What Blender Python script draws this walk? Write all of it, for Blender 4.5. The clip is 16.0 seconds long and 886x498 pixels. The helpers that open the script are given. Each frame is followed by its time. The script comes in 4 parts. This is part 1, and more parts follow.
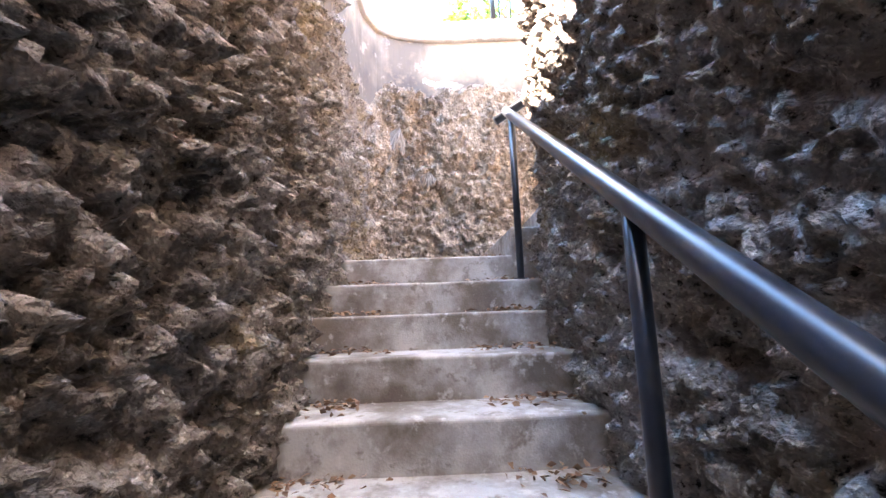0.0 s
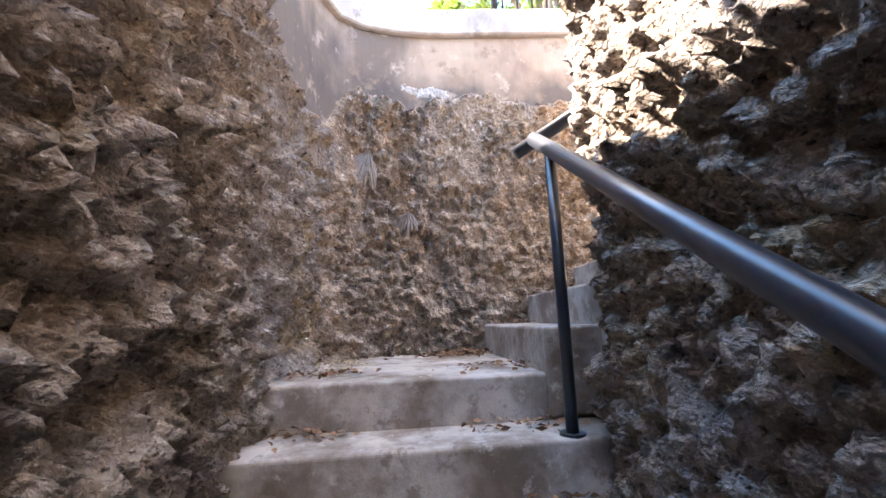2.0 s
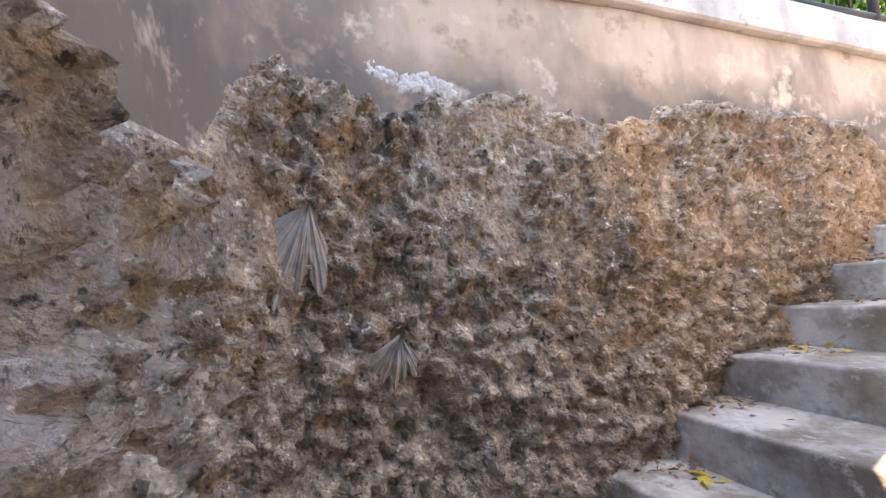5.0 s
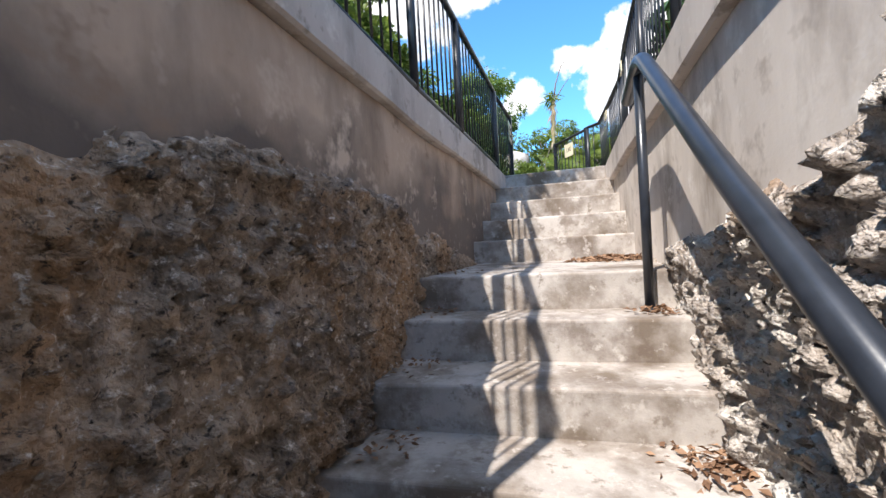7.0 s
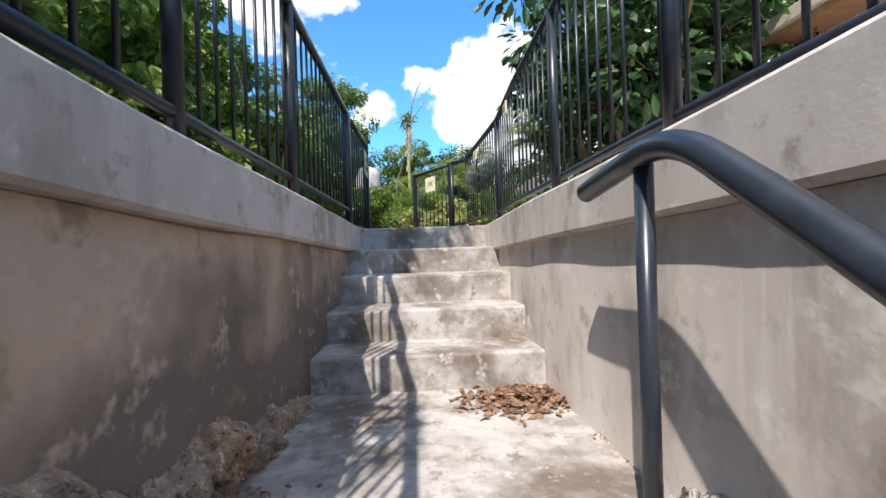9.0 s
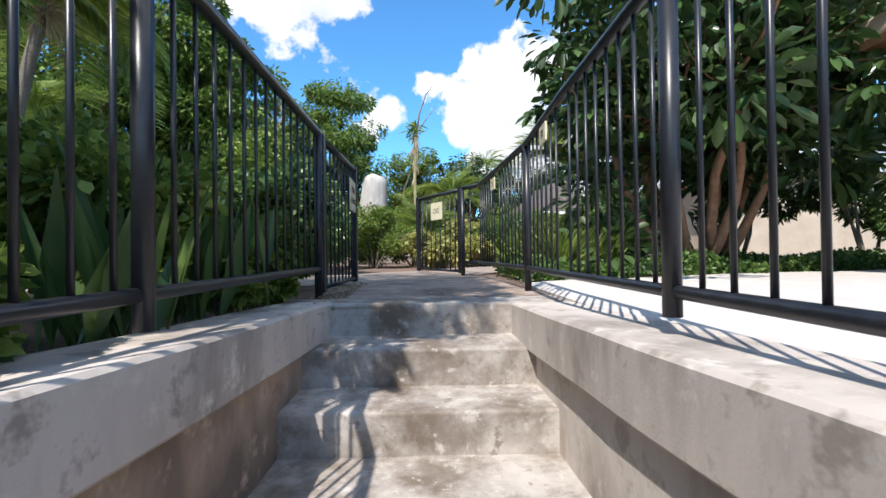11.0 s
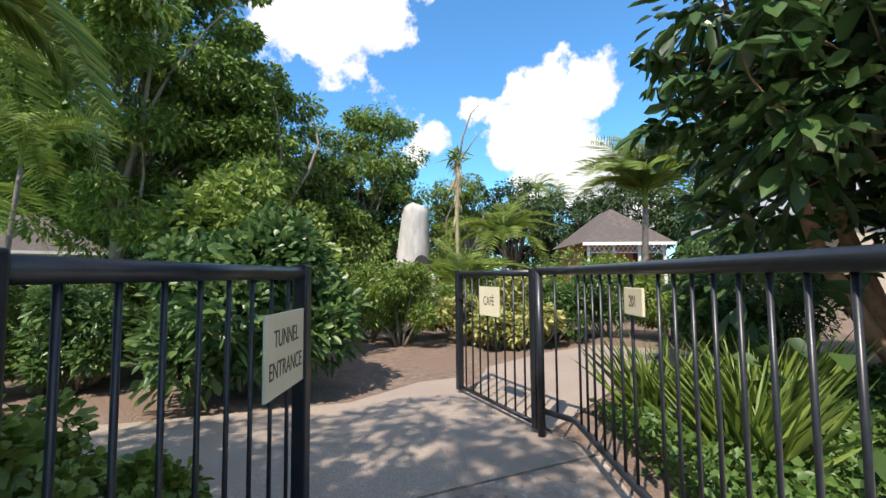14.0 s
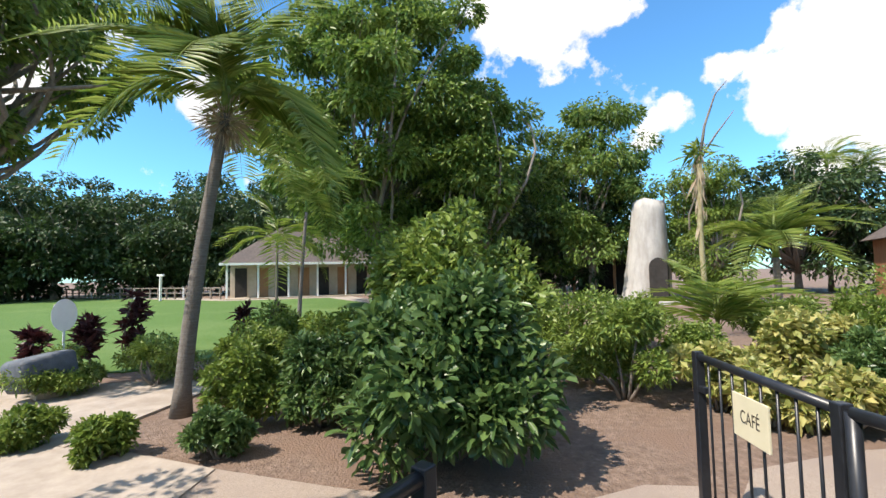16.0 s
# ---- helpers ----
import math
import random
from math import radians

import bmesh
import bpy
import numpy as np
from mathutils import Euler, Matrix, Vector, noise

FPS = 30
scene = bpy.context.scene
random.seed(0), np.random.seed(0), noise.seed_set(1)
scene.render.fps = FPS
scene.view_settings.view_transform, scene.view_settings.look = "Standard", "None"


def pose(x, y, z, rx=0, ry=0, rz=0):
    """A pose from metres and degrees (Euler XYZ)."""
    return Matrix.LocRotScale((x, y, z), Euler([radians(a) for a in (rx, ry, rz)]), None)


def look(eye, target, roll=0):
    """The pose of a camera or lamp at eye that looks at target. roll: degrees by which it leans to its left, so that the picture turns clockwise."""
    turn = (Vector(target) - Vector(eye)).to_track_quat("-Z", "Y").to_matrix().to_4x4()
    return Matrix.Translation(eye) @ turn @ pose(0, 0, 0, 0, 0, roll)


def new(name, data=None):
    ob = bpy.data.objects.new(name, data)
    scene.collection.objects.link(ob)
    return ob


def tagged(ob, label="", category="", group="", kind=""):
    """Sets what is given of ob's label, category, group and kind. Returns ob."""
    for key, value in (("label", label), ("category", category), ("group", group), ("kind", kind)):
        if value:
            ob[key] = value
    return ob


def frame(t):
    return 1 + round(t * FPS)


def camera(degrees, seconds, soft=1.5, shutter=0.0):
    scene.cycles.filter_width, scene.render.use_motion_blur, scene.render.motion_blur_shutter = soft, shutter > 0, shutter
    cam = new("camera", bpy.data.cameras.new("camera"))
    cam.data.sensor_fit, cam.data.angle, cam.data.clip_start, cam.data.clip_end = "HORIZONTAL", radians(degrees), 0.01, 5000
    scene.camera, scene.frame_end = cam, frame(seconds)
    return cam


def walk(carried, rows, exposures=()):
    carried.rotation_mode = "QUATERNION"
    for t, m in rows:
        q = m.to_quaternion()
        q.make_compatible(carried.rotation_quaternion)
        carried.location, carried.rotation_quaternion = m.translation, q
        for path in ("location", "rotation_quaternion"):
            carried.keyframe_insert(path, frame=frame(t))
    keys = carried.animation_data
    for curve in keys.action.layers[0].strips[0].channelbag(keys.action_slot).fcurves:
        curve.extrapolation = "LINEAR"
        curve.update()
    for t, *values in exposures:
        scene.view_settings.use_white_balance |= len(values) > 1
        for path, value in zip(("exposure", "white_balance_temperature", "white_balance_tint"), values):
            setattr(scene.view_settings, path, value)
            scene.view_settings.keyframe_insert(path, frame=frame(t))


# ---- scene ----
from mathutils import geometry

cam = camera(92.0, 16.0)
PATH = [
    (0, (2.758, -5.114, -0.362), (0.781, -5.177, -0.063), -2.0),
    (0.5, (2.484, -5.139, -0.208), (0.512, -5.199, 0.118), -2.2),
    (1, (2.245, -5.14, -0.049), (0.275, -5.144, 0.298), -2.5),
    (1.5, (2.014, -5.208, 0.112), (0.039, -5.225, 0.425), -2.8),
    (2, (1.755, -5.203, 0.231), (-0.219, -5.147, 0.55), -2.2),
    (2.5, (1.533, -5.21, 0.378), (-0.446, -5.189, 0.666), -1.2),
    (3, (1.309, -5.222, 0.513), (-0.667, -5.107, 0.8), -2.2),
    (3.2, (1.203, -5.208, 0.569), (-0.771, -5.07, 0.855), -1.7),
    (5.3, (0.181, -5.628, 1.186), (-1.678, -4.909, 1.353), -4.8),
    (5.5, (0.111, -5.493, 1.257), (-1.717, -4.694, 1.395), -4.8),
    (6, (-0.014, -5.139, 1.397), (-1.702, -4.069, 1.462), -4.1),
    (6.5, (-0.299, -4.919, 1.502), (-1.344, -3.213, 1.537), -3.4),
    (7, (-0.396, -4.647, 1.607), (-0.967, -2.73, 1.589), -3.2),
    (7.5, (-0.568, -4.318, 1.736), (-0.772, -2.328, 1.741), -2.9),
    (8, (-0.635, -4.004, 1.863), (-0.519, -2.007, 1.89), -2.5),
    (8.5, (-0.618, -3.736, 1.995), (-0.499, -1.74, 1.999), -2.3),
    (9, (-0.59, -3.46, 2.155), (-0.466, -1.464, 2.152), -1.8),
    (9.5, (-0.555, -3.233, 2.296), (-0.378, -1.241, 2.319), -0.9),
    (10, (-0.556, -3.064, 2.417), (-0.444, -1.067, 2.418), -0.1),
    (12.3, (-0.442, -1.177, 2.937), (-0.402, 0.821, 3.025), -2.1),
    (12.5, (-0.443, -1.036, 2.998), (-0.455, 0.962, 3.096), -1.7),
    (13, (-0.487, -0.65, 3.12), (-0.589, 1.345, 3.219), -1.2),
    (13.5, (-0.518, -0.303, 3.241), (-0.614, 1.691, 3.355), -1.5),
    (14, (-0.497, 0.002, 3.395), (-0.614, 1.995, 3.52), -0.5),
    (14.5, (-0.521, 0.211, 3.553), (-0.848, 2.181, 3.669), 0.0),
    (15, (-0.512, 0.384, 3.682), (-0.938, 2.335, 3.792), 0.2),
    (15.3, (-0.455, 0.450, 3.780), (-1.158, 2.320, 3.871), -0.4),
    (15.5, (-0.435, 0.530, 3.840), (-1.226, 2.365, 3.930), -0.4),
    (16, (-0.41, 0.660, 3.985), (-1.505, 2.329, 4.100), -1.2),
]

walk(cam, [(t, look(eye, target, roll)) for t, eye, target, roll in PATH],
     exposures=[(0, 5.0, 7450, 21), (1.2, 4.4, 7450, 21), (2, 4.0, 7450, 20), (3.2, 3.65, 7450, 19), (5.5, 3.4, 7550, 18), (6.5, 1.5, 6850, 14), (7.5, 1.0, 6550, 13), (10, 0.75, 6450, 12), (12.5, 0.7, 6700, 11), (16, 0.8, 7050, 12)])

# ---- world, sun ----
SUN = Vector((-0.29, -0.65, 1.0)).normalized()      # towards the sun
sun_elev, sun_az = math.asin(SUN.z), math.atan2(SUN.x, SUN.y)
world = bpy.data.worlds.new("sky")
scene.world = world
world.use_nodes = True
wt = world.node_tree
wt.nodes.clear()
w_out = wt.nodes.new("ShaderNodeOutputWorld")
w_bg = wt.nodes.new("ShaderNodeBackground")
w_sky = wt.nodes.new("ShaderNodeTexSky")
w_sky.sky_type, w_sky.sun_disc = "NISHITA", False
w_sky.sun_elevation, w_sky.sun_rotation = sun_elev, sun_az
w_sky.dust_density, w_sky.ozone_density, w_sky.air_density = 0.3, 3.5, 1.0
w_bg.inputs["Strength"].default_value = 0.15
w_co = wt.nodes.new("ShaderNodeTexCoord")


def wnode(kind, **inputs):
    n = wt.nodes.new(kind)
    for k, v in inputs.items():
        n.inputs[k].default_value = v
    return n


# cumulus: soft round heaps along the sky, broken up by noise
w_noise = wnode("ShaderNodeTexNoise", Scale=8.5, Detail=10.0, Roughness=0.6)
wt.links.new(w_co.outputs["Generated"], w_noise.inputs["Vector"])
heap = None
CLOUDS = [
    ((0.170, 0.915, 0.355), 0.19),
    ((0.273, 0.887, 0.372), 0.13),
    ((0.199, 0.942, 0.27), 0.24),
    ((0.099, 0.938, 0.331), 0.1),
    ((0.011, 0.926, 0.377), 0.07),
    ((0.345, 0.92, 0.185), 0.2),
    ((-0.095, 0.949, 0.301), 0.1),
    ((-0.249, 0.809, 0.532), 0.26),
    ((-0.343, 0.792, 0.506), 0.2),
    ((-0.156, 0.844, 0.514), 0.12),
    ((0.078, 0.961, 0.264), 0.08),
    ((-0.942, 0.094, 0.321), 0.22),
    ((-0.888, 0.207, 0.411), 0.2),
    ((-0.963, 0.014, 0.269), 0.15),
    ((-0.825, 0.451, 0.339), 0.15),
    ((0.787, 0.451, 0.421), 0.14),
    ((0.528, 0.793, 0.304), 0.12),
    ((0.564, 0.766, 0.308), 0.15),
    # from here on unseen clouds, added to whiten the ambient light
    ((-0.2, -0.9, 0.3), 0.5),
    ((0.8, -0.4, 0.45), 0.6),
    ((-0.9, -0.2, 0.45), 0.5),
    ((0.25, 0.1, 0.95), 0.75),
    ((0.5, -0.7, 0.6), 0.5),
    ((-0.6, 0.1, 0.85), 0.45)]
for direction, size in CLOUDS:
    d = wnode("ShaderNodeVectorMath")
    d.operation = "DISTANCE"
    d.inputs[1].default_value = Vector(direction).normalized()
    wt.links.new(w_co.outputs["Generated"], d.inputs[0])
    m = wnode("ShaderNodeMapRange")
    m.inputs["From Min"].default_value, m.inputs["From Max"].default_value = 0.0, size * 0.80
    m.inputs["To Min"].default_value, m.inputs["To Max"].default_value = 1.0, 0.0
    wt.links.new(d.outputs["Value"], m.inputs["Value"])
    if heap is None:
        heap = m.outputs[0]
    else:
        mx = wnode("ShaderNodeMath")
        mx.operation = "MAXIMUM"
        wt.links.new(heap, mx.inputs[0]), wt.links.new(m.outputs[0], mx.inputs[1])
        heap = mx.outputs[0]
w_sum = wnode("ShaderNodeMath")
w_sum.operation = "MULTIPLY_ADD"
w_sum.inputs[1].default_value = 2.3
w_sub = wnode("ShaderNodeMath")
w_sub.operation = "SUBTRACT"
w_sub.inputs[1].default_value = 0.62
wt.links.new(w_noise.outputs["Fac"], w_sub.inputs[0])
wt.links.new(w_sub.outputs[0], w_sum.inputs[0])
wt.links.new(heap, w_sum.inputs[2])
w_ramp = wt.nodes.new("ShaderNodeValToRGB")
w_ramp.color_ramp.elements[0].position, w_ramp.color_ramp.elements[1].position = 0.06, 0.24
wt.links.new(w_sum.outputs[0], w_ramp.inputs["Fac"])
w_shade = wt.nodes.new("ShaderNodeValToRGB")
w_shade.color_ramp.elements[0].color, w_shade.color_ramp.elements[1].color = (3.6, 3.9, 4.3, 1), (5.0, 5.05, 5.1, 1)
w_shade.color_ramp.elements[0].position, w_shade.color_ramp.elements[1].position = 0.35, 0.62
w_n2 = wnode("ShaderNodeTexNoise", Scale=5.0, Detail=6.0)
wt.links.new(w_co.outputs["Generated"], w_n2.inputs["Vector"])
wt.links.new(w_n2.outputs["Fac"], w_shade.inputs["Fac"])
w_mix = wt.nodes.new("ShaderNodeMix")
w_mix.data_type = "RGBA"
wt.links.new(w_ramp.outputs["Color"], w_mix.inputs["Factor"])
w_tint = wt.nodes.new("ShaderNodeMix")
w_tint.data_type, w_tint.blend_type = "RGBA", "MULTIPLY"
w_tint.inputs["Factor"].default_value = 1.0
w_tint.inputs["B"].default_value = (0.50, 0.97, 1.20, 1)
wt.links.new(w_sky.outputs[0], w_tint.inputs["A"])
wt.links.new(w_tint.outputs["Result"], w_mix.inputs["A"])
wt.links.new(w_shade.outputs["Color"], w_mix.inputs["B"])
wt.links.new(w_mix.outputs["Result"], w_bg.inputs["Color"])
wt.links.new(w_bg.outputs[0], w_out.inputs[0])
sun_data = bpy.data.lights.new("sun", "SUN")
sun_data.energy, sun_data.angle, sun_data.color = 4.1, radians(0.53), (1.0, 0.95, 0.87)
new("sun", sun_data).matrix_world = look(SUN * 30, (0, 0, 0))


# ---- materials ----
def material(name, c1, c2, scale=6.0, rough=0.8, bump=0.3, bump_scale=60.0, c3=None, spot_scale=1.2, spot=0.5, metal=0.0, detail=6.0, stretch=None, bump_dist=0.01, island=False, trans=0.0, speck=None, speck_scale=60.0, damp=None, patches=()):
    """Two colours by fine noise, a third in larger stains, grain by bump."""
    m = bpy.data.materials.new(name)
    m.use_nodes = True
    nt = m.node_tree
    b = nt.nodes["Principled BSDF"]
    co = nt.nodes.new("ShaderNodeTexCoord")
    src = co.outputs["Object"]
    if stretch:
        mp = nt.nodes.new("ShaderNodeMapping")
        mp.inputs["Scale"].default_value = stretch
        nt.links.new(src, mp.inputs["Vector"])
        src = mp.outputs[0]
    n1 = nt.nodes.new("ShaderNodeTexNoise")
    n1.inputs["Scale"].default_value, n1.inputs["Detail"].default_value, n1.inputs["Roughness"].default_value = scale, detail, 0.65
    nt.links.new(src, n1.inputs["Vector"])
    r1 = nt.nodes.new("ShaderNodeValToRGB")
    r1.color_ramp.elements[0].color, r1.color_ramp.elements[1].color = (*c1, 1), (*c2, 1)
    r1.color_ramp.elements[0].position, r1.color_ramp.elements[1].position = 0.32, 0.68
    if island:
        g = nt.nodes.new("ShaderNodeNewGeometry")
        nt.links.new(g.outputs["Random Per Island"], r1.inputs["Fac"])
        r1.color_ramp.elements[0].position, r1.color_ramp.elements[1].position = 0.05, 0.95
    else:
        nt.links.new(n1.outputs["Fac"], r1.inputs["Fac"])
    colour = r1.outputs["Color"]
    if c3:
        n2 = nt.nodes.new("ShaderNodeTexNoise")
        n2.inputs["Scale"].default_value, n2.inputs["Detail"].default_value, n2.inputs["Roughness"].default_value = spot_scale, 7.0, 0.62
        nt.links.new(src, n2.inputs["Vector"])
        r2 = nt.nodes.new("ShaderNodeValToRGB")
        r2.color_ramp.elements[0].position, r2.color_ramp.elements[1].position = spot - 0.04, spot + 0.14
        nt.links.new(n2.outputs["Fac"], r2.inputs["Fac"])
        mix = nt.nodes.new("ShaderNodeMix")
        mix.data_type = "RGBA"
        nt.links.new(r2.outputs["Color"], mix.inputs["Factor"])
        nt.links.new(colour, mix.inputs["A"])
        mix.inputs["B"].default_value = (*c3, 1)
        colour = mix.outputs["Result"]
    for k, (c, size, at) in enumerate(patches):      # larger stains and inclusions, each with ragged edges
        mp2 = nt.nodes.new("ShaderNodeMapping")
        mp2.inputs["Location"].default_value = (3.7 * k + 1.3, 5.1 * k, 2.9 * k)
        nt.links.new(src, mp2.inputs["Vector"])
        n6 = nt.nodes.new("ShaderNodeTexNoise")
        n6.inputs["Scale"].default_value, n6.inputs["Detail"].default_value, n6.inputs["Roughness"].default_value = size, 9.0, 0.68
        nt.links.new(mp2.outputs[0], n6.inputs["Vector"])
        mr = nt.nodes.new("ShaderNodeMapRange")
        mr.inputs["From Min"].default_value, mr.inputs["From Max"].default_value = at - 0.02, at + 0.09
        mr.inputs["To Max"].default_value = 0.75
        nt.links.new(n6.outputs["Fac"], mr.inputs["Value"])
        mix = nt.nodes.new("ShaderNodeMix")
        mix.data_type = "RGBA"
        nt.links.new(mr.outputs[0], mix.inputs["Factor"])
        nt.links.new(colour, mix.inputs["A"])
        mix.inputs["B"].default_value = (*c, 1)
        colour = mix.outputs["Result"]
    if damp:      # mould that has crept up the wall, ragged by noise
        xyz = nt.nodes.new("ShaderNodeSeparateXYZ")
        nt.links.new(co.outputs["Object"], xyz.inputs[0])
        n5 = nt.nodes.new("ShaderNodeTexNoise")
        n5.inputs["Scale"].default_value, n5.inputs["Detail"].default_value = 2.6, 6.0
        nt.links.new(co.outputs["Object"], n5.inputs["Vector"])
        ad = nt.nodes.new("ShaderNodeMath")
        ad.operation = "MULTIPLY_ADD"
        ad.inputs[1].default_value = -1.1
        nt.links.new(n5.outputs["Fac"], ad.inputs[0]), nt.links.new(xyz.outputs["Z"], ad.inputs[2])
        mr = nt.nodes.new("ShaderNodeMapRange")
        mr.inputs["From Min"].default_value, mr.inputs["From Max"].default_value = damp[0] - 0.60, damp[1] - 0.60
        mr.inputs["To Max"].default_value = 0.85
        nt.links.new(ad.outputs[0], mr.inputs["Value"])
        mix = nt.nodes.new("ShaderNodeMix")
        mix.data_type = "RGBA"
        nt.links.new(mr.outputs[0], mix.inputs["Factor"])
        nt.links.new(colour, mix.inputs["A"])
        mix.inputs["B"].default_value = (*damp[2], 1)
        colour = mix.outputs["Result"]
    if speck:
        n4 = nt.nodes.new("ShaderNodeTexNoise")
        n4.inputs["Scale"].default_value, n4.inputs["Detail"].default_value, n4.inputs["Roughness"].default_value = speck_scale, 4.0, 0.7
        nt.links.new(co.outputs["Object"], n4.inputs["Vector"])
        for c, lo, hi in ((speck[0], 0.575, 0.70), (speck[1], 0.43, 0.33)):
            mr = nt.nodes.new("ShaderNodeMapRange")
            mr.inputs["From Min"].default_value, mr.inputs["From Max"].default_value = lo, hi
            nt.links.new(n4.outputs["Fac"], mr.inputs["Value"])
            mix = nt.nodes.new("ShaderNodeMix")
            mix.data_type = "RGBA"
            nt.links.new(mr.outputs[0], mix.inputs["Factor"])
            nt.links.new(colour, mix.inputs["A"])
            mix.inputs["B"].default_value = (*c, 1)
            colour = mix.outputs["Result"]
    nt.links.new(colour, b.inputs["Base Color"])
    b.inputs["Roughness"].default_value, b.inputs["Metallic"].default_value = rough, metal
    if bump:
        n3 = nt.nodes.new("ShaderNodeTexNoise")
        n3.inputs["Scale"].default_value, n3.inputs["Detail"].default_value = bump_scale, 8.0
        nt.links.new(co.outputs["Object"], n3.inputs["Vector"])
        bp = nt.nodes.new("ShaderNodeBump")
        bp.inputs["Strength"].default_value, bp.inputs["Distance"].default_value = bump, bump_dist
        nt.links.new(n3.outputs["Fac"], bp.inputs["Height"])
        nt.links.new(bp.outputs[0], b.inputs["Normal"])
    if trans:
        tr = nt.nodes.new("ShaderNodeBsdfTranslucent")
        nt.links.new(colour, tr.inputs["Color"])
        ms = nt.nodes.new("ShaderNodeMixShader")
        ms.inputs["Fac"].default_value = trans
        nt.links.new(b.outputs[0], ms.inputs[1]), nt.links.new(tr.outputs[0], ms.inputs[2])
        nt.links.new(ms.outputs[0], nt.nodes["Material Output"].inputs["Surface"])
    return m


def leafy(name, c1, c2, trans=0.35, rough=0.45):
    return material(name, c1, c2, rough=rough, bump=0, island=True, trans=trans)


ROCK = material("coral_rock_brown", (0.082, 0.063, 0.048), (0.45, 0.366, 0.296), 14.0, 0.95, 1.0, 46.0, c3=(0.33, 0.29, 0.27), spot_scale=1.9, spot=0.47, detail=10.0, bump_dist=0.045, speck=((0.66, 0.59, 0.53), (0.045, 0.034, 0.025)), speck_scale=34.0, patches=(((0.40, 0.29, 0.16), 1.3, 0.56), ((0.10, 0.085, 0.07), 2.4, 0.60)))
ROCK_PALE = material("coral_rock_pale", (0.11, 0.079, 0.057), (0.57, 0.445, 0.34), 13.0, 0.95, 1.0, 46.0, c3=(0.44, 0.32, 0.225), spot_scale=1.4, spot=0.52, detail=10.0, bump_dist=0.045, speck=((0.76, 0.67, 0.58), (0.06, 0.044, 0.035)), speck_scale=34.0, stretch=(1, 1, 0.55), patches=(((0.50, 0.30, 0.16), 1.1, 0.55), ((0.12, 0.10, 0.088), 1.9, 0.585), ((0.40, 0.37, 0.36), 2.7, 0.62)))
# lime coat, plus the east wall's sunlight put into paler rock colours
ROCK_LIME_SUNLIT = material("lime_streaked_sunlit_rock", (0.20, 0.155, 0.12), (0.66, 0.59, 0.53), 13.0, 0.95, 1.0, 46.0, c3=(0.72, 0.68, 0.63), spot_scale=1.8, spot=0.50, detail=10.0, bump_dist=0.045, speck=((0.82, 0.78, 0.72), (0.08, 0.06, 0.048)), speck_scale=34.0, patches=(((0.30, 0.20, 0.13), 2.0, 0.57),))
PLASTER = material("weathered_plaster", (0.52, 0.46, 0.41), (0.66, 0.60, 0.545), 2.6, 0.9, 0.10, 90.0, c3=(0.27, 0.225, 0.19), spot_scale=2.1, spot=0.55, stretch=(1, 1, 0.45), speck=((0.68, 0.63, 0.58), (0.41, 0.355, 0.31)), speck_scale=5.0)
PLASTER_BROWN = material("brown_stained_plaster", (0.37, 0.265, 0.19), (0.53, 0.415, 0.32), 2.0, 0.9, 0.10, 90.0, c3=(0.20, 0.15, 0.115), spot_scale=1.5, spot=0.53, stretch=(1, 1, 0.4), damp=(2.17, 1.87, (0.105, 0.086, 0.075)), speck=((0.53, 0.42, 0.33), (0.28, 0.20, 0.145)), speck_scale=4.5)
COPING = material("coping_concrete", (0.44, 0.385, 0.345), (0.56, 0.50, 0.455), 3.0, 0.9, 0.10, 120.0, c3=(0.22, 0.19, 0.165), spot_scale=1.8, spot=0.56, stretch=(1, 1, 0.35), speck=((0.60, 0.55, 0.50), (0.30, 0.26, 0.225)), speck_scale=7.0)
CONCRETE = material("step_concrete", (0.36, 0.325, 0.295), (0.52, 0.48, 0.44), 4.0, 0.88, 0.16, 110.0, c3=(0.165, 0.13, 0.10), spot_scale=2.9, spot=0.48, speck=((0.50, 0.46, 0.42), (0.22, 0.185, 0.155)), speck_scale=12.0, patches=(((0.135, 0.10, 0.078), 1.5, 0.55), ((0.20, 0.16, 0.13), 4.5, 0.56)))
PATHMAT = material("path_concrete", (0.24, 0.18, 0.145), (0.42, 0.335, 0.28), 5.0, 0.9, 0.3, 120.0, c3=(0.16, 0.115, 0.09), spot_scale=1.7, spot=0.50, speck=((0.50, 0.42, 0.36), (0.15, 0.11, 0.085)), speck_scale=14.0)
AGGREGATE = material("exposed_aggregate", (0.20, 0.15, 0.115), (0.46, 0.375, 0.31), 120.0, 0.9, 0.6, 150.0, c3=(0.30, 0.235, 0.195), spot_scale=0.8, spot=0.5)
WHITEPAVE = material("pale_paving", (0.50, 0.46, 0.425), (0.60, 0.56, 0.52), 3.0, 0.85, 0.2, 90.0)
SAND = material("pale_sand_path", (0.33, 0.272, 0.222), (0.45, 0.38, 0.318), 5.0, 0.95, 0.4, 90.0, c3=(0.27, 0.215, 0.17), spot_scale=0.9, spot=0.56)
SOIL = material("garden_soil", (0.13, 0.085, 0.062), (0.27, 0.19, 0.145), 14.0, 0.97, 0.9, 40.0, c3=(0.20, 0.13, 0.095), spot_scale=1.0, bump_dist=0.03)
LAWN = material("mown_lawn", (0.055, 0.115, 0.018), (0.10, 0.19, 0.035), 30.0, 0.95, 0.7, 180.0, c3=(0.12, 0.19, 0.05), spot_scale=0.25, spot=0.55)
METAL = material("black_painted_steel", (0.012, 0.013, 0.017), (0.022, 0.024, 0.030), 20.0, 0.36, 0.02, 200.0)
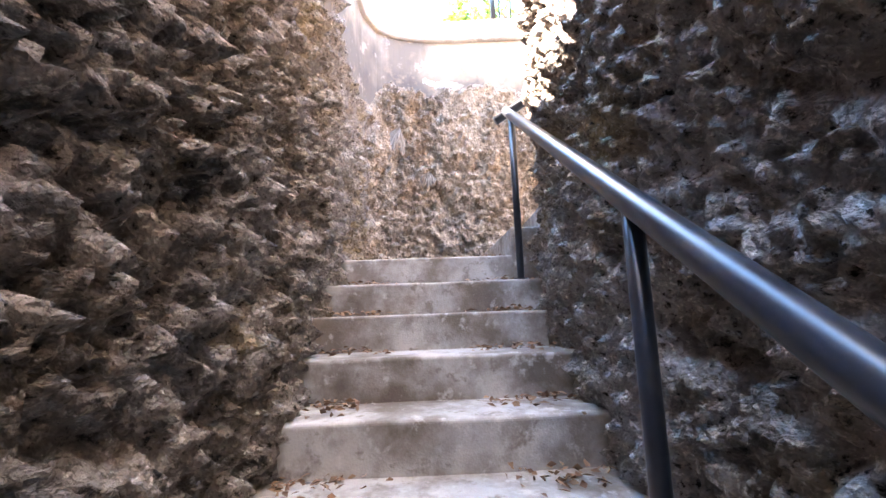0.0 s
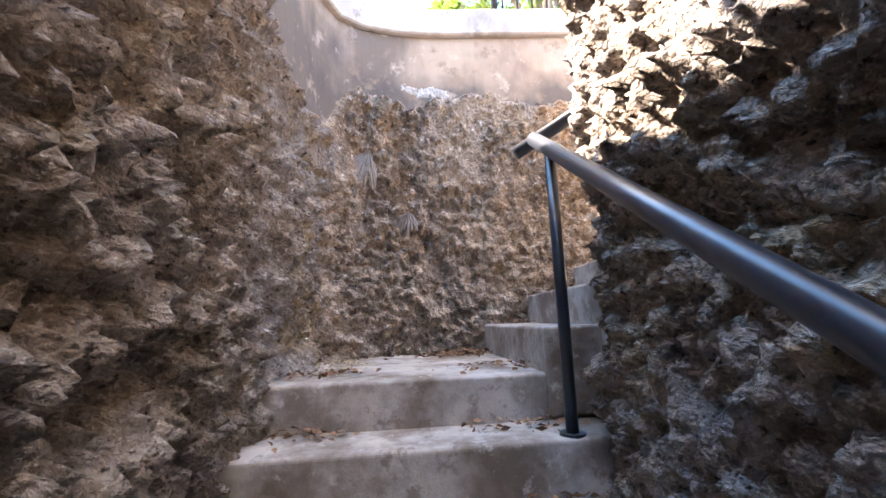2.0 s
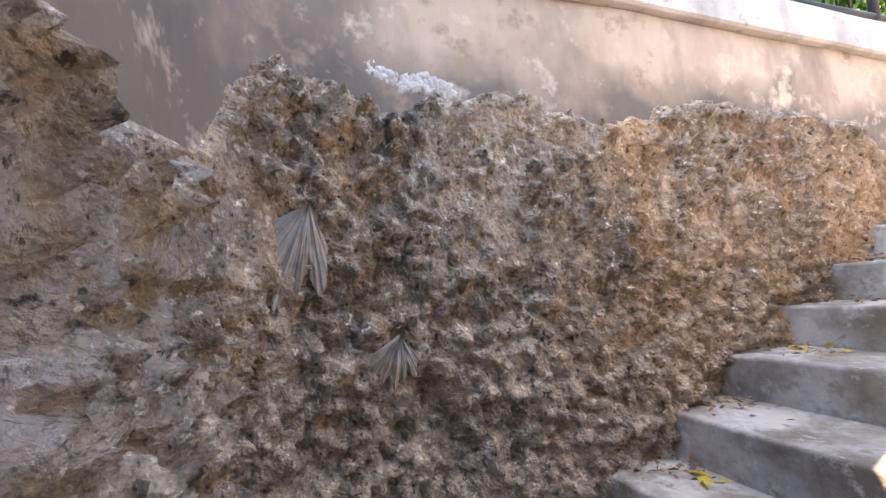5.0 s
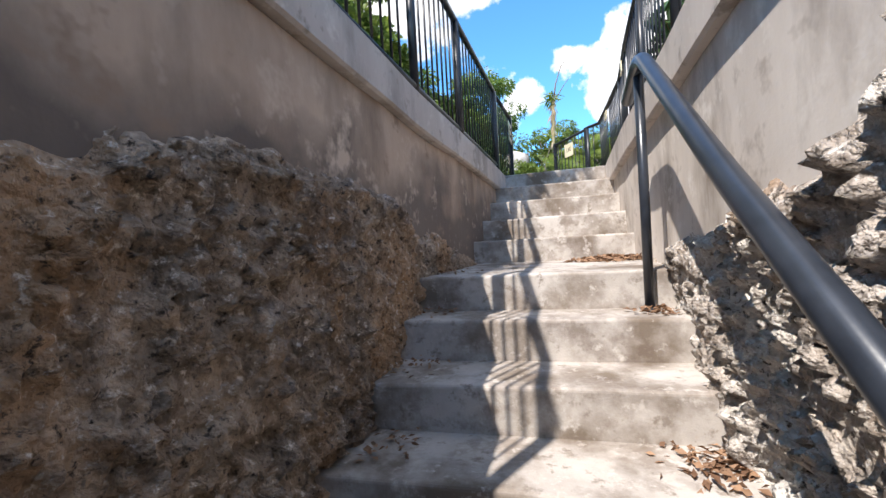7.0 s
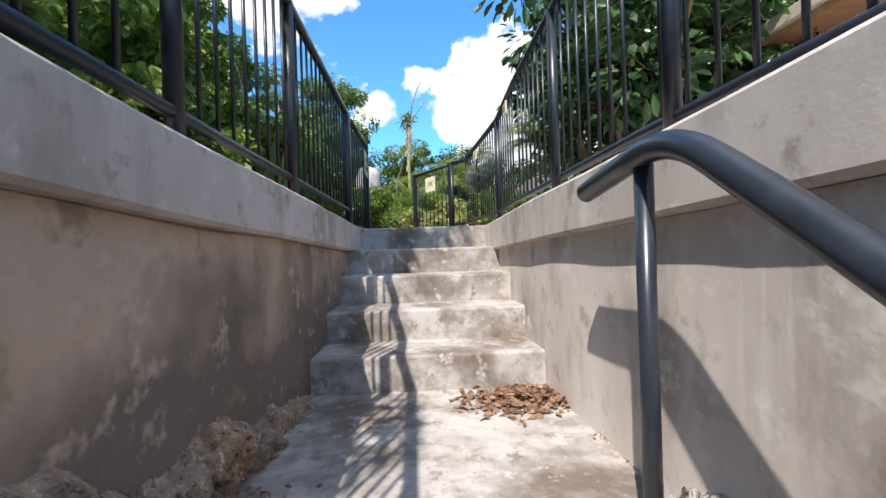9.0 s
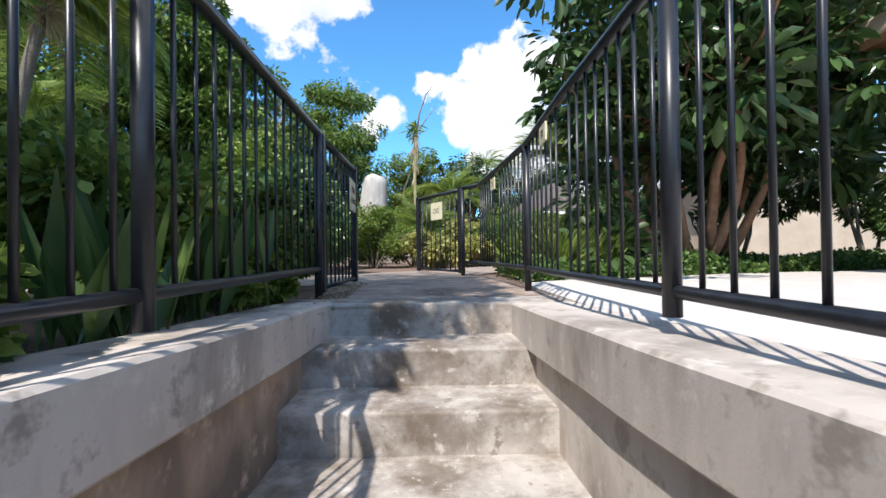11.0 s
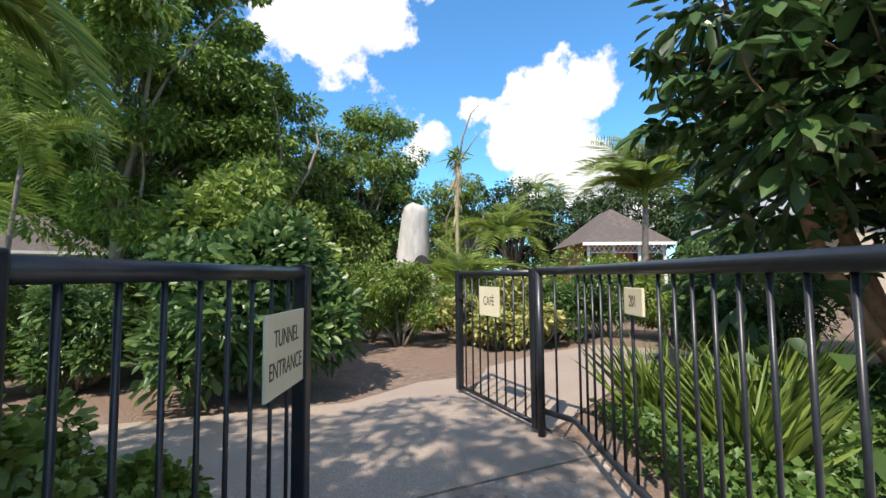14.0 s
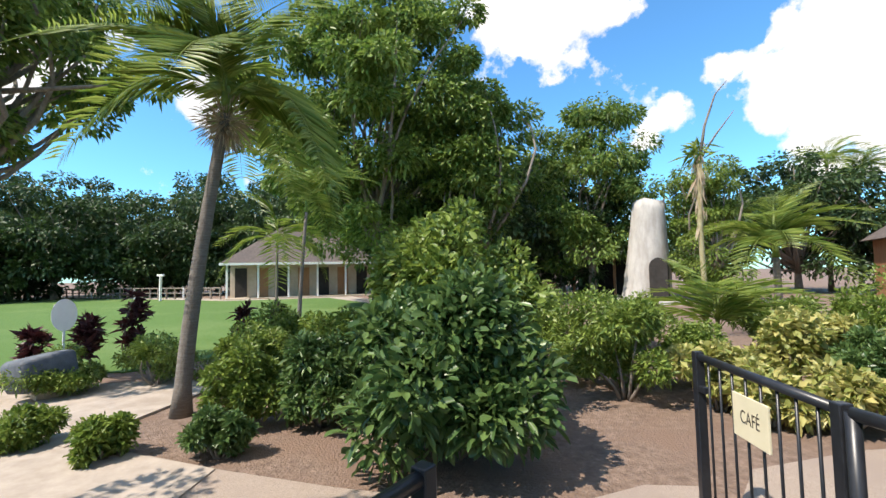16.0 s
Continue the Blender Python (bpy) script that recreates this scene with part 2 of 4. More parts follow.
RAILPAINT = material("dark_handrail_paint", (0.018, 0.022, 0.030), (0.030, 0.036, 0.048), 18.0, 0.30, 0.015, 160.0, c3=(0.045, 0.05, 0.06), spot_scale=6.0, spot=0.62)
SIGNMAT = material("cream_sign_board", (0.66, 0.58, 0.40), (0.72, 0.64, 0.46), 5.0, 0.5, 0.05, 60.0)
LETTER = material("sign_lettering", (0.05, 0.04, 0.03), (0.08, 0.065, 0.05), 5.0, 0.6, 0)
BARK = material("grey_bark", (0.16, 0.13, 0.105), (0.30, 0.26, 0.22), 18.0, 0.95, 0.7, 50.0, stretch=(1, 1, 0.3), bump_dist=0.02)
PALMBARK = material("ringed_palm_bark", (0.130, 0.107, 0.088), (0.221, 0.195, 0.169), 22.0, 0.9, 0.6, 40.0, stretch=(0.4, 0.4, 3.0), bump_dist=0.02)
REDBARK = material("reddish_bark", (0.20, 0.10, 0.06), (0.33, 0.18, 0.11), 14.0, 0.9, 0.5, 40.0)
LEAF_TREE = leafy("tree_leaf", (0.075, 0.145, 0.026), (0.25, 0.34, 0.075), 0.4)
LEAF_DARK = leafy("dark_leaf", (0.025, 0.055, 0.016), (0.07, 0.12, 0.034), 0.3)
LEAF_SHRUB = leafy("shrub_leaf", (0.085, 0.15, 0.025), (0.27, 0.35, 0.07))
LEAF_DEEP = leafy("deep_green_leaf", (0.05, 0.11, 0.034), (0.15, 0.235, 0.07), 0.35, 0.35)
LEAF_YELLOW = leafy("variegated_leaf", (0.22, 0.27, 0.06), (0.58, 0.52, 0.20))
LEAF_RED = leafy("burgundy_leaf", (0.045, 0.012, 0.018), (0.115, 0.035, 0.035), 0.2)
LEAF_PALM = leafy("palm_leaflet", (0.13, 0.22, 0.03), (0.36, 0.42, 0.10), 0.5, 0.4)
LEAF_BIG = leafy("glossy_umbrella_leaf", (0.030, 0.075, 0.020), (0.085, 0.150, 0.045), 0.22, 0.28)
LEAF_IVY = leafy("ground_cover_leaf", (0.060, 0.130, 0.022), (0.15, 0.24, 0.060))
DRYLEAF = leafy("dry_leaf", (0.13, 0.065, 0.035), (0.33, 0.20, 0.12), 0.1, 0.8)
YELLOWLEAF = leafy("yellow_fallen_leaf", (0.55, 0.38, 0.05), (0.66, 0.48, 0.09), 0.2, 0.7)
STRAW = leafy("dry_flower_stalk", (0.34, 0.26, 0.17), (0.52, 0.42, 0.30), 0.2, 0.9)
SHINGLE = material("brown_roof_shingle", (0.075, 0.058, 0.050), (0.155, 0.125, 0.11), 6.0, 0.95, 0.4, 20.0, c3=(0.10, 0.08, 0.075), spot_scale=0.7)
TIN = material("grey_tin_roof", (0.34, 0.345, 0.35), (0.44, 0.445, 0.45), 2.0, 0.5, 0.1, 20.0, metal=0.2)
TIMBER = material("orange_brown_timber", (0.28, 0.13, 0.06), (0.40, 0.20, 0.10), 9.0, 0.7, 0.2, 40.0, stretch=(1, 1, 0.15))
WHITEPAINT = material("white_paint", (0.72, 0.71, 0.68), (0.80, 0.79, 0.76), 4.0, 0.6, 0.05, 60.0)
CREAMWALL = material("cream_render", (0.44, 0.35, 0.26), (0.55, 0.45, 0.345), 2.0, 0.85, 0.15, 60.0)
GREYSTONE = material("pale_grey_stone", (0.36, 0.33, 0.30), (0.52, 0.49, 0.455), 3.0, 0.9, 0.5, 25.0, c3=(0.28, 0.25, 0.22), spot_scale=0.9, stretch=(1, 1, 0.3))
# near-black for rooms and openings: their inner shade is put into the colour
INTERIOR_SHADE = material("painted_interior_shade", (0.02, 0.017, 0.015), (0.04, 0.034, 0.03), 3.0, 0.95, 0)
BOULDER = material("dark_blue_grey_stone", (0.07, 0.08, 0.095), (0.14, 0.155, 0.18), 8.0, 0.85, 0.4, 30.0)
GUTTER = material("white_gutter", (0.6, 0.61, 0.62), (0.7, 0.71, 0.72), 5.0, 0.4, 0)


# ---- mesh helpers ----
def finish(bm, name, mat, smooth=False):
    me = bpy.data.meshes.new(name)
    bm.to_mesh(me)
    bm.free()
    me.materials.append(mat)
    if smooth:
        me.shade_smooth()
    return me


def part(name, bm, mat, parent=None, label="", smooth=False):
    ob = new(name, finish(bm, name, mat, smooth))
    if parent:
        ob.parent = parent
    return tagged(ob, label) if label else ob


def raw(name, verts, faces, mat, parent=None, smooth=False):
    me = bpy.data.meshes.new(name)
    me.from_pydata([tuple(v) for v in verts], [], [tuple(f) for f in faces])
    me.materials.append(mat)
    me.update()
    if smooth:
        me.shade_smooth()
    ob = new(name, me)
    if parent:
        ob.parent = parent
    return ob


def box(bm, x0, x1, y0, y1, z0, z1, bevel=0.0):
    r = bmesh.ops.create_cube(bm, size=1.0)
    vs = r["verts"]
    for v in vs:
        v.co = Vector(((x0 + x1) / 2 + v.co.x * (x1 - x0), (y0 + y1) / 2 + v.co.y * (y1 - y0), (z0 + z1) / 2 + v.co.z * (z1 - z0)))
    if bevel:
        es = list({e for v in vs for e in v.link_edges})
        bmesh.ops.bevel(bm, geom=es, offset=bevel, segments=2, affect="EDGES", profile=0.5)
    return bm


def boxm(*a, bevel=0.0):
    return box(bmesh.new(), *a, bevel=bevel)


def tube_bm(points, radii, sides=12, bm=None, cap=True):
    """A round bar along points, radii one number or one each."""
    bm = bm or bmesh.new()
    pts = [Vector(p) for p in points]
    rad = radii if isinstance(radii, (list, tuple)) else [radii] * len(pts)
    rings, side = [], None
    for i, p in enumerate(pts):
        d = (pts[min(i + 1, len(pts) - 1)] - pts[max(i - 1, 0)]).normalized()
        if side is None:
            side = d.orthogonal().normalized()
        side = (side - d * side.dot(d)).normalized()
        up = d.cross(side)
        rings.append([bm.verts.new(p + (side * math.cos(a) + up * math.sin(a)) * rad[i]) for a in [2 * math.pi * k / sides for k in range(sides)]])
    for a, b in zip(rings, rings[1:]):
        for k in range(sides):
            bm.faces.new((a[k], a[(k + 1) % sides], b[(k + 1) % sides], b[k]))
    if cap:
        bm.faces.new(rings[0][::-1]), bm.faces.new(rings[-1])
    return bm


def rounded(points, radius=0.12, steps=6):
    """The corners of a polyline rounded off."""
    pts = [Vector(p) for p in points]
    out = [pts[0]]
    for a, b, c in zip(pts, pts[1:], pts[2:]):
        r = min(radius, (a - b).length * 0.45, (c - b).length * 0.45)
        p, q = b + (a - b).normalized() * r, b + (c - b).normalized() * r
        for k in range(steps + 1):
            t = k / steps
            out.append(p * (1 - t) ** 2 + b * 2 * t * (1 - t) + q * t * t)
    return out + [pts[-1]]


def empty(name, at=(0, 0, 0), label="", category="", group="", kind=""):
    ob = new(name)
    ob.location = at
    return tagged(ob, label, category, group, kind)
G = 2.34            # ground above the sunken stair
RISE = 0.18
LOW = pose(0.523, -5.235, 0, 0, 0, 3.8)          # the lower flight: its x runs downstairs


def low(u, v, z=0.0):
    return LOW @ Vector((u, v, z))


# ---- ground: one sheet with the sunken stair cut out ----
def ground_sheet():
    xs = [-600, -60, -1.36, 0.32, 5.6, 60, 600]
    ys = [-600, -60, -6.35, -3.0, 0.10, 60, 600]
    bm = bmesh.new()
    grid = {(i, j): bm.verts.new((x, y, G - 0.02)) for i, x in enumerate(xs) for j, y in enumerate(ys)}
    for i in range(len(xs) - 1):
        for j in range(len(ys) - 1):
            pit = (j == 2 and 2 <= i <= 3) or (j == 3 and i == 2)
            if not pit:
                bm.faces.new((grid[i, j], grid[i + 1, j], grid[i + 1, j + 1], grid[i, j + 1]))
    ob = part("ground", bm, SOIL)
    return tagged(ob, "brown bare garden soil around the sunken stair", "ground", kind="structure")


ground_sheet()


def along(points, step):
    """Points at even steps along a polyline, with the way and the side to the left of it."""
    pts = [Vector((*p, 0)) for p in points]
    lens = [0.0]
    for a, b in zip(pts, pts[1:]):
        lens.append(lens[-1] + (b - a).length)
    n = max(2, int(lens[-1] / step))
    out = []
    for k in range(n + 1):
        s = lens[-1] * k / n
        i = max(j for j in range(len(pts) - 1) if lens[j] <= s + 1e-9)
        f = (s - lens[i]) / (lens[i + 1] - lens[i])
        out.append((s, pts[i].lerp(pts[i + 1], f)))
    res = []
    for k, (s, p) in enumerate(out):
        d = (out[min(k + 3, n)][1] - out[max(k - 3, 0)][1]).normalized()
        res.append((s, p, Vector((-d.y, d.x, 0))))
    return res, lens


LEFT_LINE = [low(5.2, -0.62), low(2.0, -0.62), low(0.6, -0.615), (0.42, -5.865), (-0.30, -5.89), (-0.72, -5.88), (-0.95, -5.80), (-1.08, -5.64), (-1.15, -5.38), (-1.18, -5.05), (-1.19, -4.0), (-1.19, -2.5), (-1.13, -1.2), (-1.09, 0.16)]
LEFT_LINE = [(p[0], p[1]) for p in LEFT_LINE]
RIGHT_LINE = [(0.03, 0.16), (0.045, -1.2), (0.09, -2.6), (0.12, -4.20), (0.155, -4.52), (0.26, -4.62), low(0.2, 0.60), low(2.0, 0.62), low(5.2, 0.63)]
RIGHT_LINE = [(p[0], p[1]) for p in RIGHT_LINE]


def ease(a, b, t):
    t = min(1.0, max(0.0, t))
    return a + (b - a) * t * t * (3 - 2 * t)


def table(rows, s):
    for (a, va), (b, vb) in zip(rows, rows[1:]):
        if s <= b:
            return va + (vb - va) * max(0.0, (s - a) / (b - a))
    return rows[-1][1]


def rock_sheet(name, line, sign, z0, z1, top_of, rough_of, step, mat, label, seed, crest=None):
    """A rough face of rock along a line; above top_of(s, p) it sinks back behind the plaster."""
    res, _ = along(line, step)
    nz = int((z1 - z0) / step)
    verts, faces = [], []
    off = Vector((seed * 7.3, seed * 3.1, 0))
    for s, p, side in res:
        nrm = side * sign
        zb = top_of(s, p) + 0.08 * noise.noise(Vector((p.x, p.y, 0)) * 2.3) + 0.05 * noise.noise(Vector((p.x, p.y, 1)) * 9)
        amp = rough_of(s, p)
        for k in range(nz + 1):
            z = z0 + ((crest(s) if crest else z1) - z0) * k / nz
            q = Vector((p.x, p.y, z)) + off
            big = noise.fractal(q * 1.5, 1.0, 2.0, 3)
            mid = noise.ridged_multi_fractal(q * 4.2, 0.9, 2.1, 4, 1.0, 2.0) - 1.0
            cell = noise.voronoi(q * 8.0)[0][0]
            fine = noise.turbulence(q * 19.0, 3, True)
            lump = 0.45 - noise.voronoi(q * 13.0 + Vector((fine, 0, fine)) * 0.5)[0][0]
            knob = 0.45 - noise.voronoi(q * 29.0)[0][0]
            pit = max(0.0, 0.30 - noise.voronoi(q * 5.2 + Vector((big, big, 0)) * 0.4)[0][0])
            d = amp * (0.42 * big + 0.15 * mid + 0.40 * (cell - 0.3) + 0.58 * (fine - 0.45) + 0.62 * lump) + min(amp, 0.13) * 0.66 * knob - 1.5 * amp * pit + 0.03
            d -= amp * 0.9 * max(0.0, noise.noise(q * 3.1 + Vector((9, 4, 2))) - 0.28) * 2.2
            d = max(d, 0.012 if z > 1.15 and zb < 2.5 else -0.14)
            t = (z - zb) / 0.07
            if t > -1:
                d = ease(d, -0.09, (t + 1) / 2)
            elif t > -3:
                d += 0.025 * (t + 3) / 2
            verts.append(Vector((p.x, p.y, z)) + nrm * d)
    m = nz + 1
    for i in range(len(res) - 1):
        for k in range(nz):
            a = i * m + k
            f = (a, a + m, a + m + 1, a + 1)
            faces.append(f if sign > 0 else f[::-1])
    ob = raw(name, verts, faces, mat, smooth=True)
    return tagged(ob, label, "rock wall", kind="structure")


def fall(y):
    """The copings drop a little towards the stair head."""
    return min(0.075, max(-0.105, -0.042 * (y + 2.4)))


def swept(line, sign, x0, x1, z0, z1, step=0.06, wob=0.0, bevel=0.012):
    """A wall or band along a line, from x0 behind to x1 proud of it."""
    res, _ = along(line, step)
    bm = bmesh.new()
    prof = [(x0, z0), (x1 - bevel, z0), (x1, z0 + bevel), (x1, z1 - bevel), (x1 - bevel, z1), (x0, z1)]
    rows = []
    for s, p, side in res:
        n = side * sign
        rows.append([bm.verts.new(Vector((p.x, p.y, z + (fall(p.y) if z > 2.0 else 0.0) + wob * noise.noise(Vector((s * 1.5, z * 3, 3))))) + n * (x + wob * noise.noise(Vector((s * 2.2, z * 2, 7))))) for x, z in prof])
    for a, b in zip(rows, rows[1:]):
        for k in range(len(prof)):
            bm.faces.new((a[k], a[(k + 1) % 6], b[(k + 1) % 6], b[k]))
    bm.faces.new(rows[0]), bm.faces.new(rows[-1][::-1])
    bmesh.ops.recalc_face_normals(bm, faces=bm.faces)
    return bm


S_CORNER = sum((Vector(b) - Vector(a)).length for a, b in zip(LEFT_LINE[:4], LEFT_LINE[1:4]))


def left_top(s, p):
    if p.y > -5.7 and p.x < -0.9:
        return table([(-5.7, 1.82), (-5.55, 1.79), (-5.35, 1.76), (-5.05, 1.83), (-4.83, 1.91), (-4.6, 1.86), (-4.35, 1.79), (-4.0, 1.90), (-3.4, 1.90), (-3.0, 1.86), (-2.74, 1.81), (-2.49, 1.71), (-1.7, 1.61), (-1.35, 1.50), (0.3, 1.3)], p.y)
    return table([(-0.44, 4.9), (-0.30, 3.0), (-0.16, 1.62), (-0.02, 1.46), (0.58, 1.37), (0.80, 1.55), (1.0, 1.80)], -p.x)


def left_rough(s, p):
    if p.y > -5.7 and p.x < -0.9:
        return table([(-5.7, 0.12), (-5.2, 0.115), (-4.6, 0.105), (-3.4, 0.09), (-2.8, 0.06)], p.y)
    return table([(-0.7, 0.155), (-0.5, 0.145), (0.0, 0.12)], -p.x)


def right_top(s, p):
    if p.x < 0.14 and p.y > -4.5:
        return table([(-4.5, 3.0), (-4.15, 2.7), (-3.98, 2.2), (-3.87, 1.94), (-3.76, 1.86), (-3.6, 1.77), (-3.25, 1.70), (-3.0, 1.63), (-2.5, 1.60), (-2.25, 1.46), (-1.7, 1.38), (0.3, 1.2)], p.y)
    return 3.0


def right_rough(s, p):
    return 0.07 if p.y > -3.0 and p.x < 0.14 else (0.10 if p.x < 0.2 else 0.105)


rock_sheet("wall_rock_west", LEFT_LINE[5:], -1, -0.4, 2.2, left_top, left_rough, 0.017, ROCK_PALE, "rough pale brown coral rock wall beside the upper steps", 1)
# crest raised above the view to hold the sun off the north wall
rock_sheet("wall_rock_south", LEFT_LINE[:6], -1, -2.6, 2.44, left_top, left_rough, 0.020, ROCK, "dark pitted coral rock wall beside the lower steps", 1, lambda s: table([(0, 2.9), (S_CORNER - 0.95, 2.9), (S_CORNER - 0.3, 2.6), (S_CORNER + 0.3, 2.44), (S_CORNER + 2, 2.44)], s))
rock_sheet("wall_rock_east", RIGHT_LINE[:4], -1, 0.2, 2.2, right_top, right_rough, 0.017, ROCK_LIME_SUNLIT, "sunlit rough coral rock wall below the plaster", 3)
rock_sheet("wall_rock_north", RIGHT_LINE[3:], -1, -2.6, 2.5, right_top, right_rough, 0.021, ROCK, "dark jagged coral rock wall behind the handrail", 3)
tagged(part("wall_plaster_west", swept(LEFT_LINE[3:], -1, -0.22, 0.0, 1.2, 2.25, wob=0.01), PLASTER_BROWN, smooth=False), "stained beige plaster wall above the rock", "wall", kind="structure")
tagged(part("wall_plaster_east", swept(RIGHT_LINE[:5], -1, -0.22, 0.0, 1.15, 2.235, wob=0.008), PLASTER), "stained grey-beige plaster wall above the rock", "wall", kind="structure")
tagged(part("coping_west", swept(LEFT_LINE[3:], -1, -0.24, 0.045, 2.245, 2.455, wob=0.004), COPING), "worn grey concrete coping on the plaster wall", "coping", kind="structure")
tagged(part("coping_east", swept(RIGHT_LINE[:5], -1, -0.30, 0.045, 2.225, 2.44, wob=0.004), COPING), "worn grey concrete coping on the plaster wall", "coping", kind="structure")
# the tunnel behind: roof and end
tagged(part("tunnel_ceiling", boxm(5.6, 8.5, -6.5, -2.2, 2.15, G - 0.04), ROCK), "rough rock roof over the tunnel", "ceiling", kind="structure")
bm = boxm(5.0, 5.2, -1.2, 1.2, -2.6, 2.3)
bmesh.ops.transform(bm, matrix=LOW, verts=bm.verts)
tagged(part("wall_tunnel_end", bm, ROCK), "dark rock at the foot of the tunnel", "wall", kind="structure")


# ---- steps ----
def slab(poly, z0, z1, bevel=0.014, seed=0):
    """A cast block on a plan outline, worn round at its edges."""
    bm = bmesh.new()
    lo, hi = [bm.verts.new((x, y, z0)) for x, y in poly], [bm.verts.new((x, y, z1)) for x, y in poly]
    n = len(poly)
    bm.faces.new(lo[::-1])
    top = bm.faces.new(hi)
    for k in range(n):
        bm.faces.new((lo[k], lo[(k + 1) % n], hi[(k + 1) % n], hi[k]))
    bmesh.ops.recalc_face_normals(bm, faces=bm.faces)
    bmesh.ops.bevel(bm, geom=list(top.edges), offset=bevel, segments=3, affect="EDGES", profile=0.5)
    long = [e for e in bm.edges if e.calc_length() > 0.5]
    bmesh.ops.subdivide_edges(bm, edges=long, cuts=14)
    for v in bm.verts:
        v.co += Vector((noise.noise(v.co * 3.1 + Vector((seed, 0, 0))), noise.noise(v.co * 3.3 + Vector((0, seed, 0))), 0.6 * noise.noise(v.co * 2.7 + Vector((0, 0, seed))))) * 0.008
    return bm


lower = empty("stairs_lower", label="worn grey concrete steps between rock walls", category="stairs", kind="structure")
LOWER_U = [-0.50, -0.22, 0.03, 0.38, 0.70]
while len(LOWER_U) < 15:
    LOWER_U.append(LOWER_U[-1] + 0.30)
for i in range(1, 15):
    z = -i * RISE
    poly = [low(LOWER_U[i], -0.85), low(LOWER_U[i], 0.85), low(LOWER_U[i - 1] - 0.05, 0.85), low(LOWER_U[i - 1] - 0.05, -0.85)]
    part("step", slab([(p.x, p.y) for p in poly], z - 0.30, z, seed=i), CONCRETE, lower)
poly = [low(-0.50, -0.9), low(-0.50, 0.9)]
part("landing_slab", slab([(p.x, p.y) for p in poly] + [(-0.2, -4.2), (-1.5, -4.2), (-1.5, -6.3), (0.0, -6.4)], -0.3, 0.0, seed=40), CONCRETE, lower)
upper = empty("stairs_upper", label="cracked grey concrete steps up to the garden", category="stairs", kind="structure")
UPPER_Y = [-4.80, -4.52, -4.20, -3.82, -3.43, -3.08, -2.74, -2.46, -1.32, -0.95, -0.61, -0.27, 0.09]
for i, y in enumerate(UPPER_Y):
    z = (i + 1) * RISE
    back = UPPER_Y[i + 1] + 0.05 if i + 1 < len(UPPER_Y) else 0.43
    x1 = 0.35
    sk = 0.04 if i < 8 else -0.02
    poly = [(-1.45, y - 2.2 * sk * 0.6), (x1, y + 0.3 * sk), (x1, back), (-1.45, back)]
    if i == 0:
        poly = [(-1.45, y - 0.09), (0.0, y + 0.04), (0.0, -4.3), (-1.45, -4.3)]
    part("step", slab(poly, z - 0.34, z, seed=60 + i), CONCRETE, upper)


# ---- handrails ----
def lower_rail(s):
    return Vector((s, -4.74, 0.985 - 0.605 * s))


rail = empty("handrail_lower", label="shiny dark painted steel handrail beside the lower steps", category="handrail")
part("rail_bar", tube_bm([lower_rail(s) for s in (0.0, 1.0, 2.0, 3.0, 4.0)], 0.030, 20), RAILPAINT, rail, smooth=True)
for s, foot in ((0.22, -0.18), (1.86, -1.08), (3.3, -1.98)):
    p = lower_rail(s)
    part("post", tube_bm([(p.x, p.y, foot), (p.x, p.y, p.z)], 0.022, 14), RAILPAINT, rail, smooth=True)
    part("base_plate", tube_bm([(p.x, p.y, foot - 0.002), (p.x, p.y, foot + 0.010)], 0.045, 16), RAILPAINT, rail)
rail = empty("handrail_upper", label="dark blue-black painted steel handrail beside the upper steps", category="handrail")
pts = rounded([(-0.055, -4.81, 0.945), (-0.07, -3.60, 1.72), (-0.07, -2.63, 2.375), (-0.07, -2.19, 2.31)], 0.14, 8)
part("rail_bar", tube_bm(pts, 0.030, 20), RAILPAINT, rail, smooth=True)
part("post", tube_bm([(-0.06, -2.50, 1.26), (-0.06, -2.50, 2.36)], 0.022, 14), RAILPAINT, rail, smooth=True)
part("base_plate", tube_bm([(-0.06, -2.50, 1.258), (-0.06, -2.50, 1.27)], 0.045, 16), RAILPAINT, rail)


# ---- fences ----
BALUSTER = finish(tube_bm([(0, 0, 0), (0, 0, 1)], 0.0075, 8), "baluster", METAL, True)


def bars(parent, a, b, z0, z1, gap=0.115, inset=0.07):
    a, b = Vector(a), Vector(b)
    n = max(1, round((b - a).length / gap))
    for k in range(1, n):
        p = a.lerp(b, k / n)
        ob = new("baluster", BALUSTER)
        ob.parent = parent
        ob.matrix_basis = Matrix.Translation((p.x, p.y, z0)) @ Matrix.Diagonal((1, 1, z1 - z0, 1))


def fence(name, label, line, base, top, posts, thick=0.026, category="fence"):
    f = empty(name, label=label, category=category, kind="")
    part("top_rail", tube_bm(rounded([(*p, top) for p in line], 0.05, 4), thick, 16), METAL, f, smooth=True)
    part("bottom_rail", tube_bm(rounded([(*p, base + 0.09) for p in line], 0.05, 4), 0.019, 12), METAL, f, smooth=True)
    for a, b in zip(line, line[1:]):
        bars(f, (*a, 0), (*b, 0), base + 0.09, top)
    for x, y, foot in posts:
        part("post", tube_bm([(x, y, foot), (x, y, top + 0.004)], 0.026, 14), METAL, f, smooth=True)
    return f


